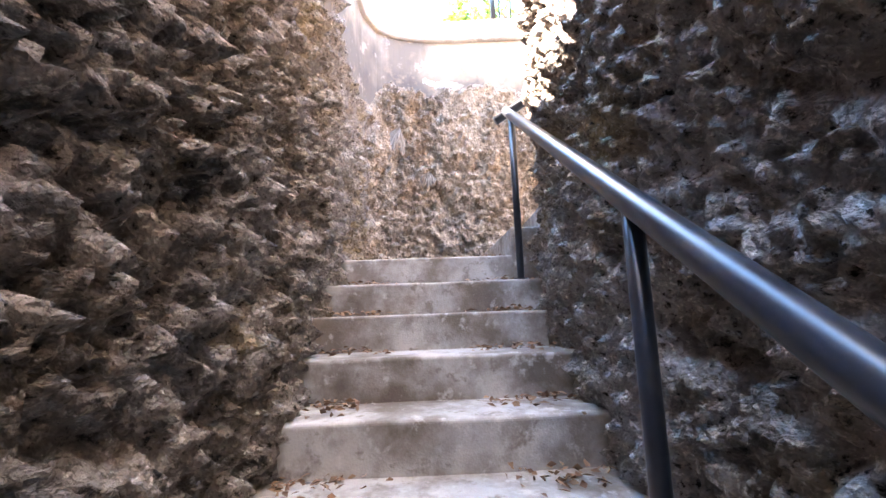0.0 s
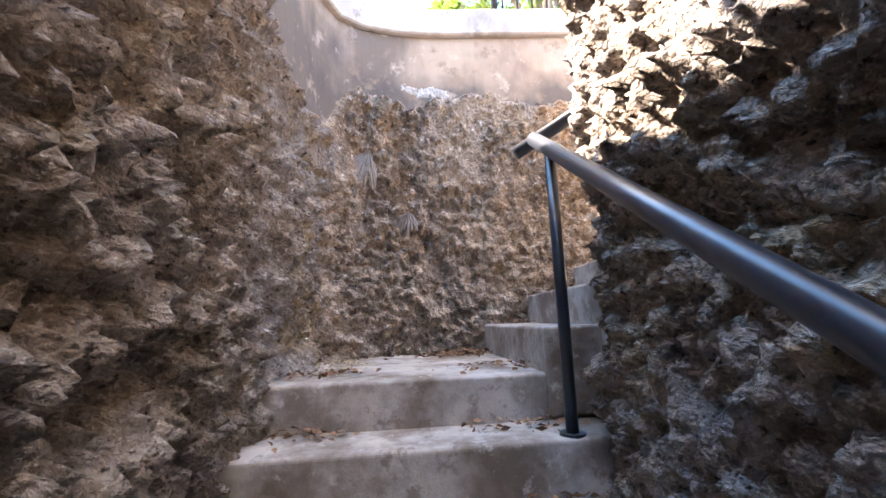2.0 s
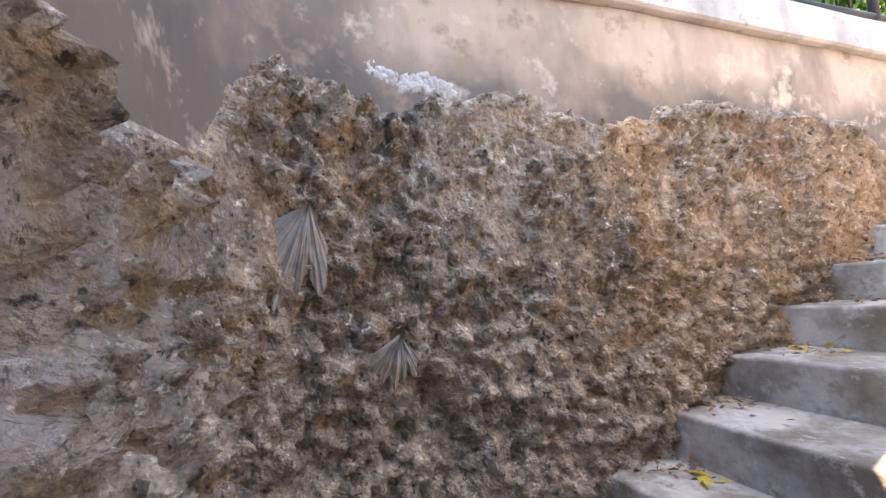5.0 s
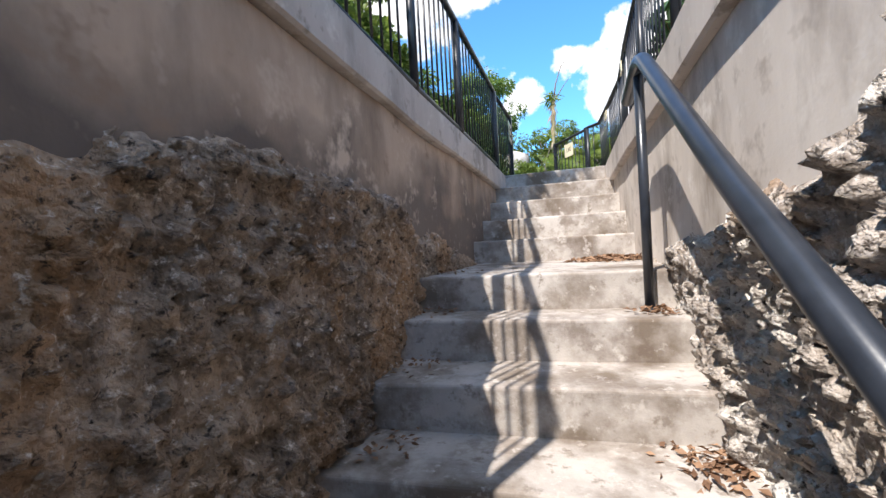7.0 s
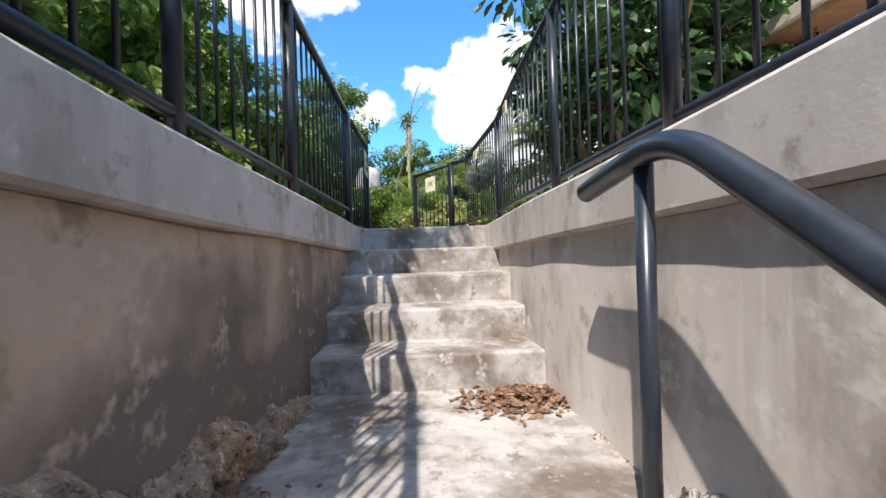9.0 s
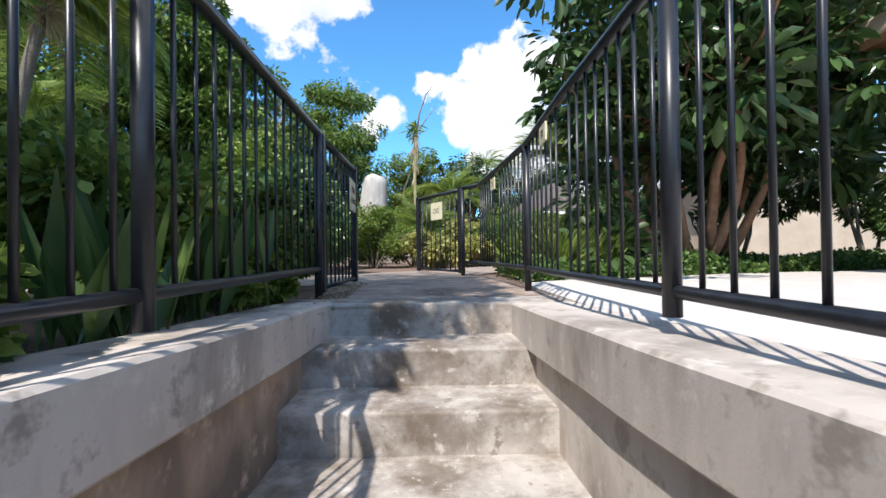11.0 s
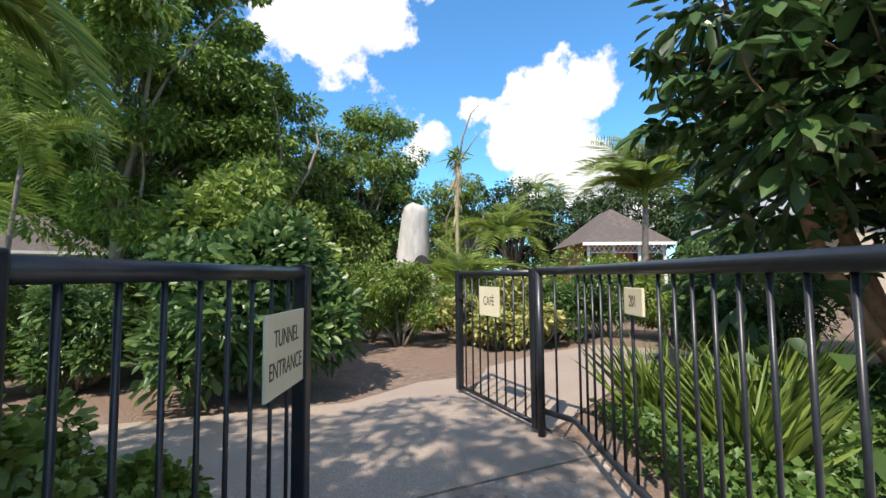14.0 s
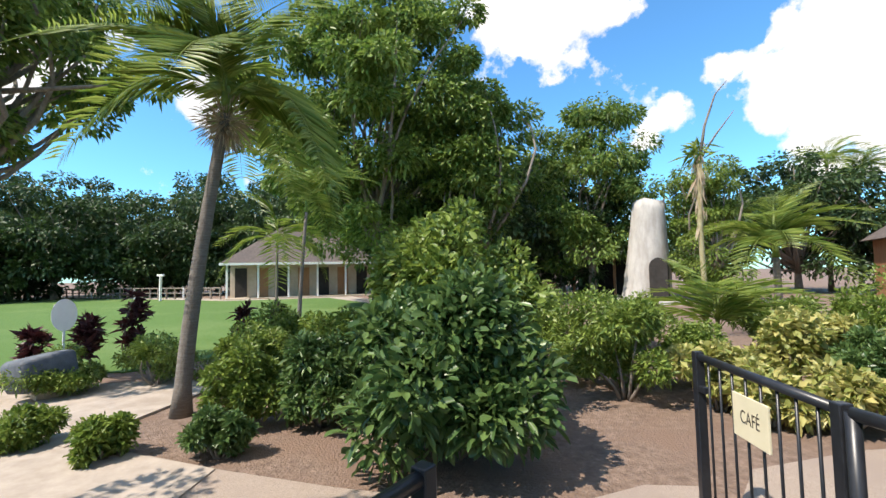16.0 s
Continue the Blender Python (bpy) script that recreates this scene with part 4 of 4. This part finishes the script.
# trees over the left fence
tree("leafy tree overhanging the west fence", (-3.3, -0.9, G), 5.2, 1.8, 60, 150, 0.15, LEAF_TREE, 0.09, 0.22, 0.55)
tree("tall leafy tree shading the stair head", (-3.0, -1.9, G), 6.4, 1.5, 46, 150, 0.15, LEAF_TREE, 0.09, 0.48, 0.5, lean=(0.2, 0.1))
tree("leafy tree behind the west fence", (-3.6, -3.4, G), 4.6, 1.6, 45, 150, 0.14, LEAF_TREE, 0.08, 0.2, 0.5)
tree("overhanging tree at the edge of the lawn", (-11.2, 1.2, G), 7.6, 1.7, 50, 140, 0.20, LEAF_TREE, 0.14, 0.5, 0.6, lean=(1.2, 1.0))
palm("tall slim palm beside the path with dry flower stalks", (-6.03, 3.33, G), 3.75, (0.50, 0.25), 0.10, 16, 1.75, 0.52, 66, droop=(0.6, 1.1), lift=(-0.1, 1.2))
palm("slender palm clump at the lawn edge", (-9.8, 8.0, G), 3.4, (0.2, 0.1), 0.06, 10, 1.7, 0.5, 30, stalk=False, droop=(0.2, 0.7))
palm("slender palm at the lawn edge", (-10.6, 7.9, G), 2.5, (-0.1, 0.1), 0.05, 9, 1.5, 0.45, 28, stalk=False, droop=(0.2, 0.7))
palm("bushy palm in front of the pavilion", (4.7, 13.0, G), 3.1, (0.1, 0), 0.12, 34, 2.3, 0.62, 40, stalk=False, droop=(0.05, 0.45), lift=(0.35, 1.4))
palm("fan of green palm leaves behind the yellow shrubs", (0.55, 12.6, G), 1.9, (0, 0), 0.10, 18, 1.6, 0.42, 40, stalk=False, droop=(0.25, 0.8), lift=(0.1, 1.3))
palm("low green palm under the dead palm trunk", (-0.55, 9.0, G), 0.5, (0, 0), 0.06, 14, 1.4, 0.42, 26, stalk=False, droop=(0.2, 0.7), lift=(0.2, 1.3))
for x, y, h in ((5.2, 37, 8), (7.0, 39, 7.5), (-30, 30, 9)):
    palm("distant palm above the trees", (x, y, G), h, (0.2, 0), 0.14, 12, 2.6, 0.7, 20, stalk=False, droop=(0.4, 1.0), lift=(0.0, 1.1), frond_w=0.03)
# the dead palm: bare pale trunk with a broken crown
dead = empty("dead_palm", (-0.74, 9.6, G), "thin dead palm trunk with a few broken stalks", "palm tree")
part("trunk", tube_bm([(0, 0, -0.05), (0.02, 0, 1.2), (0.0, 0, 2.4), (0.03, 0, 3.2), (0.06, 0, 3.7)], [0.06, 0.045, 0.045, 0.05, 0.03], 10), material("pale_dead_trunk", (0.26, 0.22, 0.10), (0.42, 0.36, 0.22), 12.0, 0.9, 0.4, 50.0), dead, smooth=True)
part("broken_stalk", tube_bm([(0.05, 0, 3.6), (0.15, 0, 4.2), (0.34, 0.02, 4.75), (0.52, 0.02, 4.95)], [0.03, 0.022, 0.014, 0.006], 8), BARK, dead, smooth=True)
part("broken_stalk", tube_bm([(0.05, 0, 3.6), (0.30, 0.03, 4.0), (0.60, 0.05, 4.4)], [0.026, 0.016, 0.006], 8), BARK, dead, smooth=True)
leaves("dead_leaves", np.array([[0.02, 0, 3.2]]) + rng.normal(size=(90, 3)) * np.array([0.035, 0.035, 0.32]), rng.normal(size=(90, 3)) * 0.22 + np.array([0, 0, -1]), 0.26, 0.035, STRAW, dead)
leaves("green_tuft", np.array([[0.02, 0, 3.75]]) + rng.normal(size=(60, 3)) * 0.07, rng.normal(size=(60, 3)) + np.array([-0.5, 0, 0.3]), 0.32, 0.05, LEAF_PALM, dead)

# shrubs of the bed in front of the gates
shrub("tall mid-green shrub beside the path", (-3.25, 5.2, G), 1.15, 2.35, 5600, 0.17, LEAF_SHRUB, 14, lumps=40)
shrub("dark glossy shrub at the path edge", (-2.5, 4.0, G), 1.0, 1.5, 6500, 0.19, LEAF_DEEP, 9, lumps=36)
for x, y, r, h, mat, leaf in ((-4.3, 4.0, 0.55, 0.95, LEAF_DEEP, 0.13), (-5.0, 3.55, 0.5, 0.8, LEAF_SHRUB, 0.11), (-4.7, 4.9, 0.75, 1.25, LEAF_SHRUB, 0.12), (-6.0, 4.3, 0.6, 1.0, LEAF_SHRUB, 0.11), (-5.5, 5.6, 0.9, 1.2, LEAF_SHRUB, 0.12), (-6.9, 5.2, 0.8, 1.0, LEAF_SHRUB, 0.12), (-8.0, 3.9, 0.8, 0.75, LEAF_SHRUB, 0.10), (-8.6, 2.9, 0.7, 0.6, LEAF_SHRUB, 0.10), (-9.2, 1.5, 0.7, 0.55, LEAF_SHRUB, 0.10), (-4.4, 2.9, 0.35, 0.4, LEAF_DEEP, 0.09), (-6.3, 1.95, 0.35, 0.35, LEAF_SHRUB, 0.09), (-5.3, 2.3, 0.3, 0.35, LEAF_SHRUB, 0.10), (-7.8, 0.8, 0.5, 0.35, LEAF_SHRUB, 0.08),
                              (-1.55, 6.6, 0.75, 1.15, LEAF_SHRUB, 0.13), (-2.2, 7.4, 0.9, 1.3, LEAF_SHRUB, 0.13), (-0.75, 7.7, 0.6, 0.95, LEAF_SHRUB, 0.12), (-3.4, 8.0, 1.0, 1.3, LEAF_SHRUB, 0.13), (0.9, 7.2, 0.6, 0.95, LEAF_DEEP, 0.14), (1.9, 7.6, 0.8, 1.25, LEAF_DEEP, 0.14), (2.7, 7.0, 0.9, 1.35, LEAF_SHRUB, 0.13), (3.6, 6.2, 1.0, 1.3, LEAF_DEEP, 0.13), (1.2, 9.5, 0.9, 1.4, LEAF_SHRUB, 0.14), (0.2, 10.5, 0.9, 1.2, LEAF_SHRUB, 0.14), (-2.0, 10.8, 1.1, 1.1, LEAF_SHRUB, 0.15), (2.6, 10.2, 1.2, 1.6, LEAF_SHRUB, 0.14), (-4.6, 10.5, 1.2, 1.3, LEAF_SHRUB, 0.15), (-7.0, 9.0, 1.1, 1.2, LEAF_SHRUB, 0.15), (2.3, 4.9, 0.55, 1.05, LEAF_DEEP, 0.15), (5.0, 5.0, 1.1, 2.0, LEAF_DEEP, 0.16), (6.0, 3.6, 1.1, 2.2, LEAF_DEEP, 0.16), (4.2, 7.6, 1.2, 2.0, LEAF_DEEP, 0.15), (6.6, 2.4, 0.8, 2.0, LEAF_DEEP, 0.16)):
    tagged(shrub("green leafy garden shrub", (x, y, G), r, h, int(1500 + 1500 * r), leaf, mat, 6, lumps=8, narrow=0.30), group="garden shrubs")
for x, y, r, h in ((0.35, 7.7, 0.7, 1.15), (-0.55, 6.7, 0.5, 0.75), (-0.1, 6.35, 0.4, 0.6), (0.95, 8.2, 0.5, 1.0), (0.5, 6.5, 0.4, 0.65)):
    tagged(shrub("cream and yellow variegated shrub", (x, y, G), r, h, 1000, 0.17, LEAF_YELLOW, 6, lumps=9, narrow=0.45), group="variegated shrubs")
for x, y, h in ((-9.7, 3.5, 0.9), (-9.9, 4.3, 1.25), (-10.3, 3.0, 0.75), (-9.2, 7.0, 0.95), (-9.6, 6.3, 1.0), (-11.0, 2.4, 0.8), (-6.6, 15.0, 1.2), (-5.6, 15.4, 1.1)):
    tagged(shrub("upright burgundy-leaved shrub beside the lawn", (x, y, G), 0.17, h * 1.15, 130, 0.34, LEAF_RED, 5, lumps=9, narrow=0.26, up=1.1), group="burgundy shrubs")
# strap-leaved clump and ground cover right of the path
for x, y in ((0.95, 2.35), (1.35, 2.9), (0.8, 3.1), (1.9, 3.4)):
    n = 230
    a = rng.uniform(0, 6.28, n)
    clump = empty("strap_leaf_clump", (x, y, G), "clump of long strap leaves beside the fence", "plant")
    d = np.stack([np.cos(a) * 0.55, np.sin(a) * 0.55, np.ones(n)], 1) + 0.15 * rng.normal(size=(n, 3))
    leaves("strap_leaf", rng.normal(size=(n, 3)) * np.array([0.07, 0.07, 0.0]), d, 0.60, 0.022, LEAF_SHRUB, clump, droop=0.12)
n = 46000
xy = np.stack([rng.uniform(0.45, 6.5, n), rng.uniform(1.3, 4.8, n)], 1)
keep = (xy[:, 1] > 1.50 + 0.28 * xy[:, 0] + 0.10 * np.sin(xy[:, 0] * 7)) & ~((xy[:, 0] < 1.9) & (xy[:, 1] > 3.0 + 0.9 * xy[:, 0]))
xy = xy[keep]
bumpy = 0.10 + 0.10 * np.sin(xy[:, 0] * 3.1) * np.cos(xy[:, 1] * 2.7)
pts = np.column_stack([xy, G + rng.uniform(0, 1, len(xy)) * (0.08 + bumpy.clip(0))])
tagged(leaves("ground_cover", pts, rng.normal(size=(len(xy), 3)) * 0.7 + np.array([0, 0, 0.6]), 0.055, 0.042, LEAF_IVY), "low bright green leafy ground cover", "ground cover", kind="stuff")
# rank growth behind the west fence; first three unseen, added to shade north rock
for x, y, r, h in ((-0.6, -6.45, 0.4, 0.75), (0.0, -6.4, 0.45, 0.9), (0.7, -6.35, 0.45, 0.8), (-1.75, -4.9, 0.4, 0.6), (-1.6, -3.6, 0.35, 0.75), (-1.65, -2.6, 0.4, 0.7), (-1.7, -1.7, 0.4, 0.8), (-1.7, -0.8, 0.42, 0.7), (-1.75, 0.1, 0.4, 0.6), (-2.3, -1.2, 0.6, 1.3), (-2.4, 0.3, 0.6, 1.2), (-2.5, -2.6, 0.7, 1.5), (-2.5, 0.9, 0.45, 0.5), (-3.3, 0.6, 0.5, 0.6), (-1.72, 0.85, 0.35, 0.75), (-1.68, 1.35, 0.3, 0.5), (-2.3, 1.55, 0.4, 0.55), (-1.42, -0.35, 0.16, 0.3), (-1.40, 0.2, 0.15, 0.28), (-1.38, -1.6, 0.18, 0.3), (-1.40, -2.7, 0.2, 0.35), (-1.36, -2.1, 0.16, 0.3)):
    tagged(shrub("tangled weedy shrub by the stair, some added for shade", (x, y, G), r, h, int(2200 * r + 900 * h), 0.075, LEAF_SHRUB, 6, lumps=8, narrow=0.55), group="weeds behind the fence")
for x, y in ((-1.5, -0.55), (-1.45, -0.2), (-1.62, 0.25), (-1.5, -1.0)):
    n = 40
    a = rng.uniform(0, 6.28, n)
    clump = empty("snake_plant", (x, y, G), "upright grey-green blade leaves behind the fence", "plant")
    leaves("blade", rng.normal(size=(n, 3)) * np.array([0.06, 0.06, 0.0]), np.stack([np.cos(a) * 0.25, np.sin(a) * 0.25, np.ones(n)], 1), 0.5, 0.055, LEAF_DEEP, clump, droop=0.05)


# ---- litter ----
def litter(label, centre, spread, n, z, mat=DRYLEAF, size=0.038):
    p = rng.normal(size=(n, 2)) * np.array(spread) * 0.5 + np.array(centre)
    hgt = z + 0.004 + 0.03 * rng.uniform(0, 1, n) * np.exp(-(((p - centre) / np.array(spread)) ** 2).sum(1))
    d = rng.normal(size=(n, 3)) * np.array([1, 1, 0.15])
    tagged(leaves("leaf_litter", np.column_stack([p, hgt]), d, size, size * 0.5, mat, droop=0.02), label, "leaf litter", kind="stuff")


LL = "dry brown fallen leaves on the step"
for i, u in enumerate(LOWER_U[:7]):
    z = -RISE * i
    p = low(u - 0.22, 0.40)
    litter(LL, (p.x, p.y), (0.12, 0.22), 60, z)
    p = low(u - 0.24, -0.42)
    litter(LL, (p.x, p.y), (0.10, 0.18), 50, z)
litter("dry leaves heaped in the corner of the landing", (-0.98, -5.05), (0.12, 0.26), 320, 0.0)
litter("small pale debris along the landing's edge", (-0.55, -5.70), (0.45, 0.12), 260, 0.0, STRAW, 0.02)
for i, y in enumerate(UPPER_Y[:8]):
    z = RISE * (i + 1)
    litter("crumbs and dry leaves at the foot of the rock", (-1.05, y + 0.2), (0.12, 0.16), 40, z, DRYLEAF, 0.03)
    if i in (1, 3):
        litter("yellow fallen leaves on the step", (-0.98, y + 0.24), (0.09, 0.05), 6, z, YELLOWLEAF, 0.07)
litter("heap of dry leaves on the step", (0.0, -3.22), (0.14, 0.14), 160, RISE * 5)
litter("heap of dry leaves on the step", (0.0, -3.60), (0.10, 0.14), 120, RISE * 4)
litter("heap of dry brown leaves in the corner of the upper landing", (-0.12, -1.50), (0.24, 0.18), 700, RISE * 8, DRYLEAF, 0.045)
litter("dry leaves around the post", (-0.06, -2.60), (0.14, 0.06), 50, RISE * 7)
litter("pebbles and leaf crumbs along the path edge", (-1.12, 0.9), (0.10, 0.9), 420, G + 0.004, STRAW, 0.022)


# ---- buildings and garden things ----
def hip_roof(x0, x1, y0, y1, z0, z1, over=0.4, ridge=0.35):
    bm = bmesh.new()
    x0, x1, y0, y1 = x0 - over, x1 + over, y0 - over, y1 + over
    base = [bm.verts.new(c) for c in ((x0, y0, z0), (x1, y0, z0), (x1, y1, z0), (x0, y1, z0))]
    if x1 - x0 > y1 - y0:
        k = (x1 - x0) * ridge
        top = [bm.verts.new((x0 + k, (y0 + y1) / 2, z1)), bm.verts.new((x1 - k, (y0 + y1) / 2, z1))]
        fs = [(0, 1, 5, 4), (1, 2, 5), (2, 3, 4, 5), (3, 0, 4)]
    else:
        k = (y1 - y0) * ridge
        top = [bm.verts.new(((x0 + x1) / 2, y0 + k, z1)), bm.verts.new(((x0 + x1) / 2, y1 - k, z1))]
        fs = [(0, 1, 4), (1, 2, 5, 4), (2, 3, 5), (3, 0, 4, 5)]
    v = base + top
    for f in fs:
        bm.faces.new([v[i] for i in f])
    bm.faces.new(base[::-1])
    return bm


def house(label, origin, turn, w, d, eave, top, wall, posts, roofmat=SHINGLE, openings=0, postmat=WHITEPAINT, fret=False):
    h = empty("house", label=label, category="house")
    h.matrix_basis = pose(*origin, 0, 0, turn)
    part("wall", boxm(0, w, 1.6, d, -0.05, eave, bevel=0.02), wall, h)
    part("roof", hip_roof(0, w, 0, d, eave, top), roofmat, h)
    part("veranda_floor", boxm(-0.2, w + 0.2, -0.2, 1.6, -0.05, 0.10, bevel=0.02), CREAMWALL, h)
    part("fascia", boxm(-0.42, w + 0.42, -0.44, -0.39, eave - 0.16, eave + 0.02), WHITEPAINT, h)
    for k in range(posts):
        x = 0.05 + (w - 0.1) * k / max(1, posts - 1)
        part("post", boxm(x - 0.07, x + 0.07, -0.05, 0.09, 0.1, eave - 0.05, bevel=0.01), postmat, h)
    # every other door is near-black, the shade of an opening as colour
    for k in range(openings):
        x = (k + 0.5) * w / openings
        part("door", boxm(x - w / openings * 0.28, x + w / openings * 0.28, 1.55, 1.64, 0.1, eave - 0.35, bevel=0.01), TIMBER if k % 2 else INTERIOR_SHADE, h)
    if fret:
        for k in range(int(w / 0.28)):
            bm = tube_bm([(k * 0.28, 0.0, eave - 0.15), (k * 0.28 + 0.28, 0.0, eave - 0.55)], 0.022, 5)
            tube_bm([(k * 0.28, 0.0, eave - 0.55), (k * 0.28 + 0.28, 0.0, eave - 0.15)], 0.022, 5, bm)
            part("fretwork", bm, WHITEPAINT, h)
        part("fretwork_rail", boxm(0, w, -0.03, 0.03, eave - 0.60, eave - 0.54), WHITEPAINT, h)
    return h


house("low cream house with brown shingle roof and veranda beyond the lawn", (-31.7, 18.6, G), 50, 11.0, 7.5, 2.75, 6.0, CREAMWALL, 6, openings=7)
house("white pavilion with fretwork eaves and brown shingle roof", (6.5, 25.5, G), 4, 4.6, 6, 2.9, 5.2, TIMBER, 4, openings=3, fret=True)
# the shelter's solid block is coloured near-black for its shaded inside
house("open timber shelter with a pale roof beside the stone arch", (-8.2, 27.0, G), 6, 3.6, 4.0, 2.7, 4.1, INTERIOR_SHADE, 4, TIN, 0, TIMBER)
b = empty("house", label="pale house with a grey tin roof and gutter", category="house")
part("wall", boxm(8.3, 18, 10.2, 16, G - 0.05, 4.9), CREAMWALL, b)
part("roof", hip_roof(8.3, 18, 10.2, 16, 4.9, 7.0), TIN, b)
part("gutter", boxm(7.8, 7.92, 9.7, 16.4, 4.82, 4.96), GUTTER, b)
b = empty("house", label="low building with timber soffit and pale eaves", category="house")
# wall coloured near-black for the shade under the soffit
part("wall", boxm(5.6, 9.5, -3.9, 1.3, G - 0.05, 4.6), INTERIOR_SHADE, b)
part("soffit", boxm(3.9, 9.5, -4.4, 1.75, 4.6, 4.68), TIMBER, b)
part("roof", boxm(3.85, 9.6, -4.45, 1.8, 4.68, 4.86, bevel=0.02), CREAMWALL, b)


def stone_arch():
    a = empty("stone_arch", (-3.75, 24.4, G), "pale weathered stone tower with an arched doorway", "stone arch")
    bm = bmesh.new()
    for z0, z1, r in ((-0.05, 5.0, 1.0),):
        rows = []
        for k in range(15):
            z = z0 + (z1 - z0) * k / 14
            rr = 1.22 - 0.50 * (k / 14) ** 0.7
            rows.append([bm.verts.new((rr * 1.05 * math.cos(t) + 0.25 * k / 14, rr * 0.9 * math.sin(t), z + (0.14 * math.sin(3 * t) + 0.10 * math.sin(7 * t + 1)) * (k / 14) ** 3)) for t in [2 * math.pi * j / 26 for j in range(26)]])
        for p, q in zip(rows, rows[1:]):
            for j in range(26):
                bm.faces.new((p[j], p[(j + 1) % 26], q[(j + 1) % 26], q[j]))
        bm.faces.new(rows[-1])
    for v in bm.verts:
        v.co += v.co.normalized() * 0.10 * noise.noise(v.co * 1.7)
    part("tower", bm, GREYSTONE, a, smooth=True)
    # the doorway is a solid block, its inner shade painted near-black
    bm = bmesh.new()
    pts = [(0.35, 0), (1.15, 0), (1.15, 1.7)] + [(0.75 + 0.4 * math.cos(t), 1.7 + 0.5 * math.sin(t)) for t in [math.pi * j / 10 for j in range(1, 10)]] + [(0.35, 1.7)]
    f = bm.faces.new([bm.verts.new((x - 0.05, -1.14, z)) for x, z in pts])
    r = bmesh.ops.extrude_face_region(bm, geom=[f])
    for v in [e for e in r["geom"] if isinstance(e, bmesh.types.BMVert)]:
        v.co.y += 0.6
    bmesh.ops.recalc_face_normals(bm, faces=bm.faces)
    part("doorway", bm, INTERIOR_SHADE, a)
    part("plinth", boxm(-1.6, 1.8, -1.6, 1.2, -0.1, 0.14, bevel=0.03), GREYSTONE, a)


stone_arch()
# white disc sign on a stake, stone marker, far fence
d = empty("disc_sign", (-9.15, 3.05, G), "white oval sign on a thin stake in the bed", "sign")
bm = tube_bm([(0, 0, 0), (0.018, 0, 0)], [0.22, 0.22], 28)
bmesh.ops.transform(bm, matrix=pose(0, 0, 1.12, 0, 0, -8) @ Matrix.Diagonal((1, 0.72, 1.15, 1)), verts=bm.verts)
part("disc", bm, WHITEPAINT, d)
part("stake", tube_bm([(0, 0, -0.05), (0, 0, 0.95)], 0.018, 8), GUTTER, d)
m = empty("marker_stone", (-8.55, 2.72, G), "dark blue-grey stone marker on a low foot", "stone")
bm = boxm(-0.22, 0.22, -0.36, 0.36, 0.18, 0.62, bevel=0.07)
for v in bm.verts:
    v.co += Vector((0, 0, 1)) * 0.05 * noise.noise(v.co * 3)
bmesh.ops.transform(bm, matrix=pose(0, 0, 0, 6, -8, 18), verts=bm.verts)
part("stone_block", bm, BOULDER, m, smooth=True)
part("foot", boxm(-0.12, 0.12, -0.15, 0.15, -0.03, 0.24, bevel=0.02), CREAMWALL, m)
f = empty("garden_fence", label="low grey fence along the far side of the lawn", category="fence")
for k in range(26):
    p = Vector((-59.0 + 1.3 * k * 0.8, 14.5 + 0.22 * k * 0.8, G))
    part("post", boxm(p.x - 0.05, p.x + 0.05, p.y - 0.05, p.y + 0.05, G - 0.05, G + 0.95), GUTTER if k % 6 == 3 else BARK, f)
part("rail", tube_bm([(-59, 14.5, G + 0.9), (-33, 18.9, G + 0.9)], 0.05, 6), BARK, f)
part("rail", tube_bm([(-59, 14.5, G + 0.5), (-33, 18.9, G + 0.5)], 0.04, 6), BARK, f)
p = empty("white_post", (-36.5, 16.2, G), "white T-shaped post at the lawn's edge", "post")
part("upright", boxm(-0.07, 0.07, -0.07, 0.07, -0.05, 2.0), WHITEPAINT, p)
part("crossbar", boxm(-0.5, 0.5, -0.06, 0.06, 1.9, 2.05), WHITEPAINT, p)
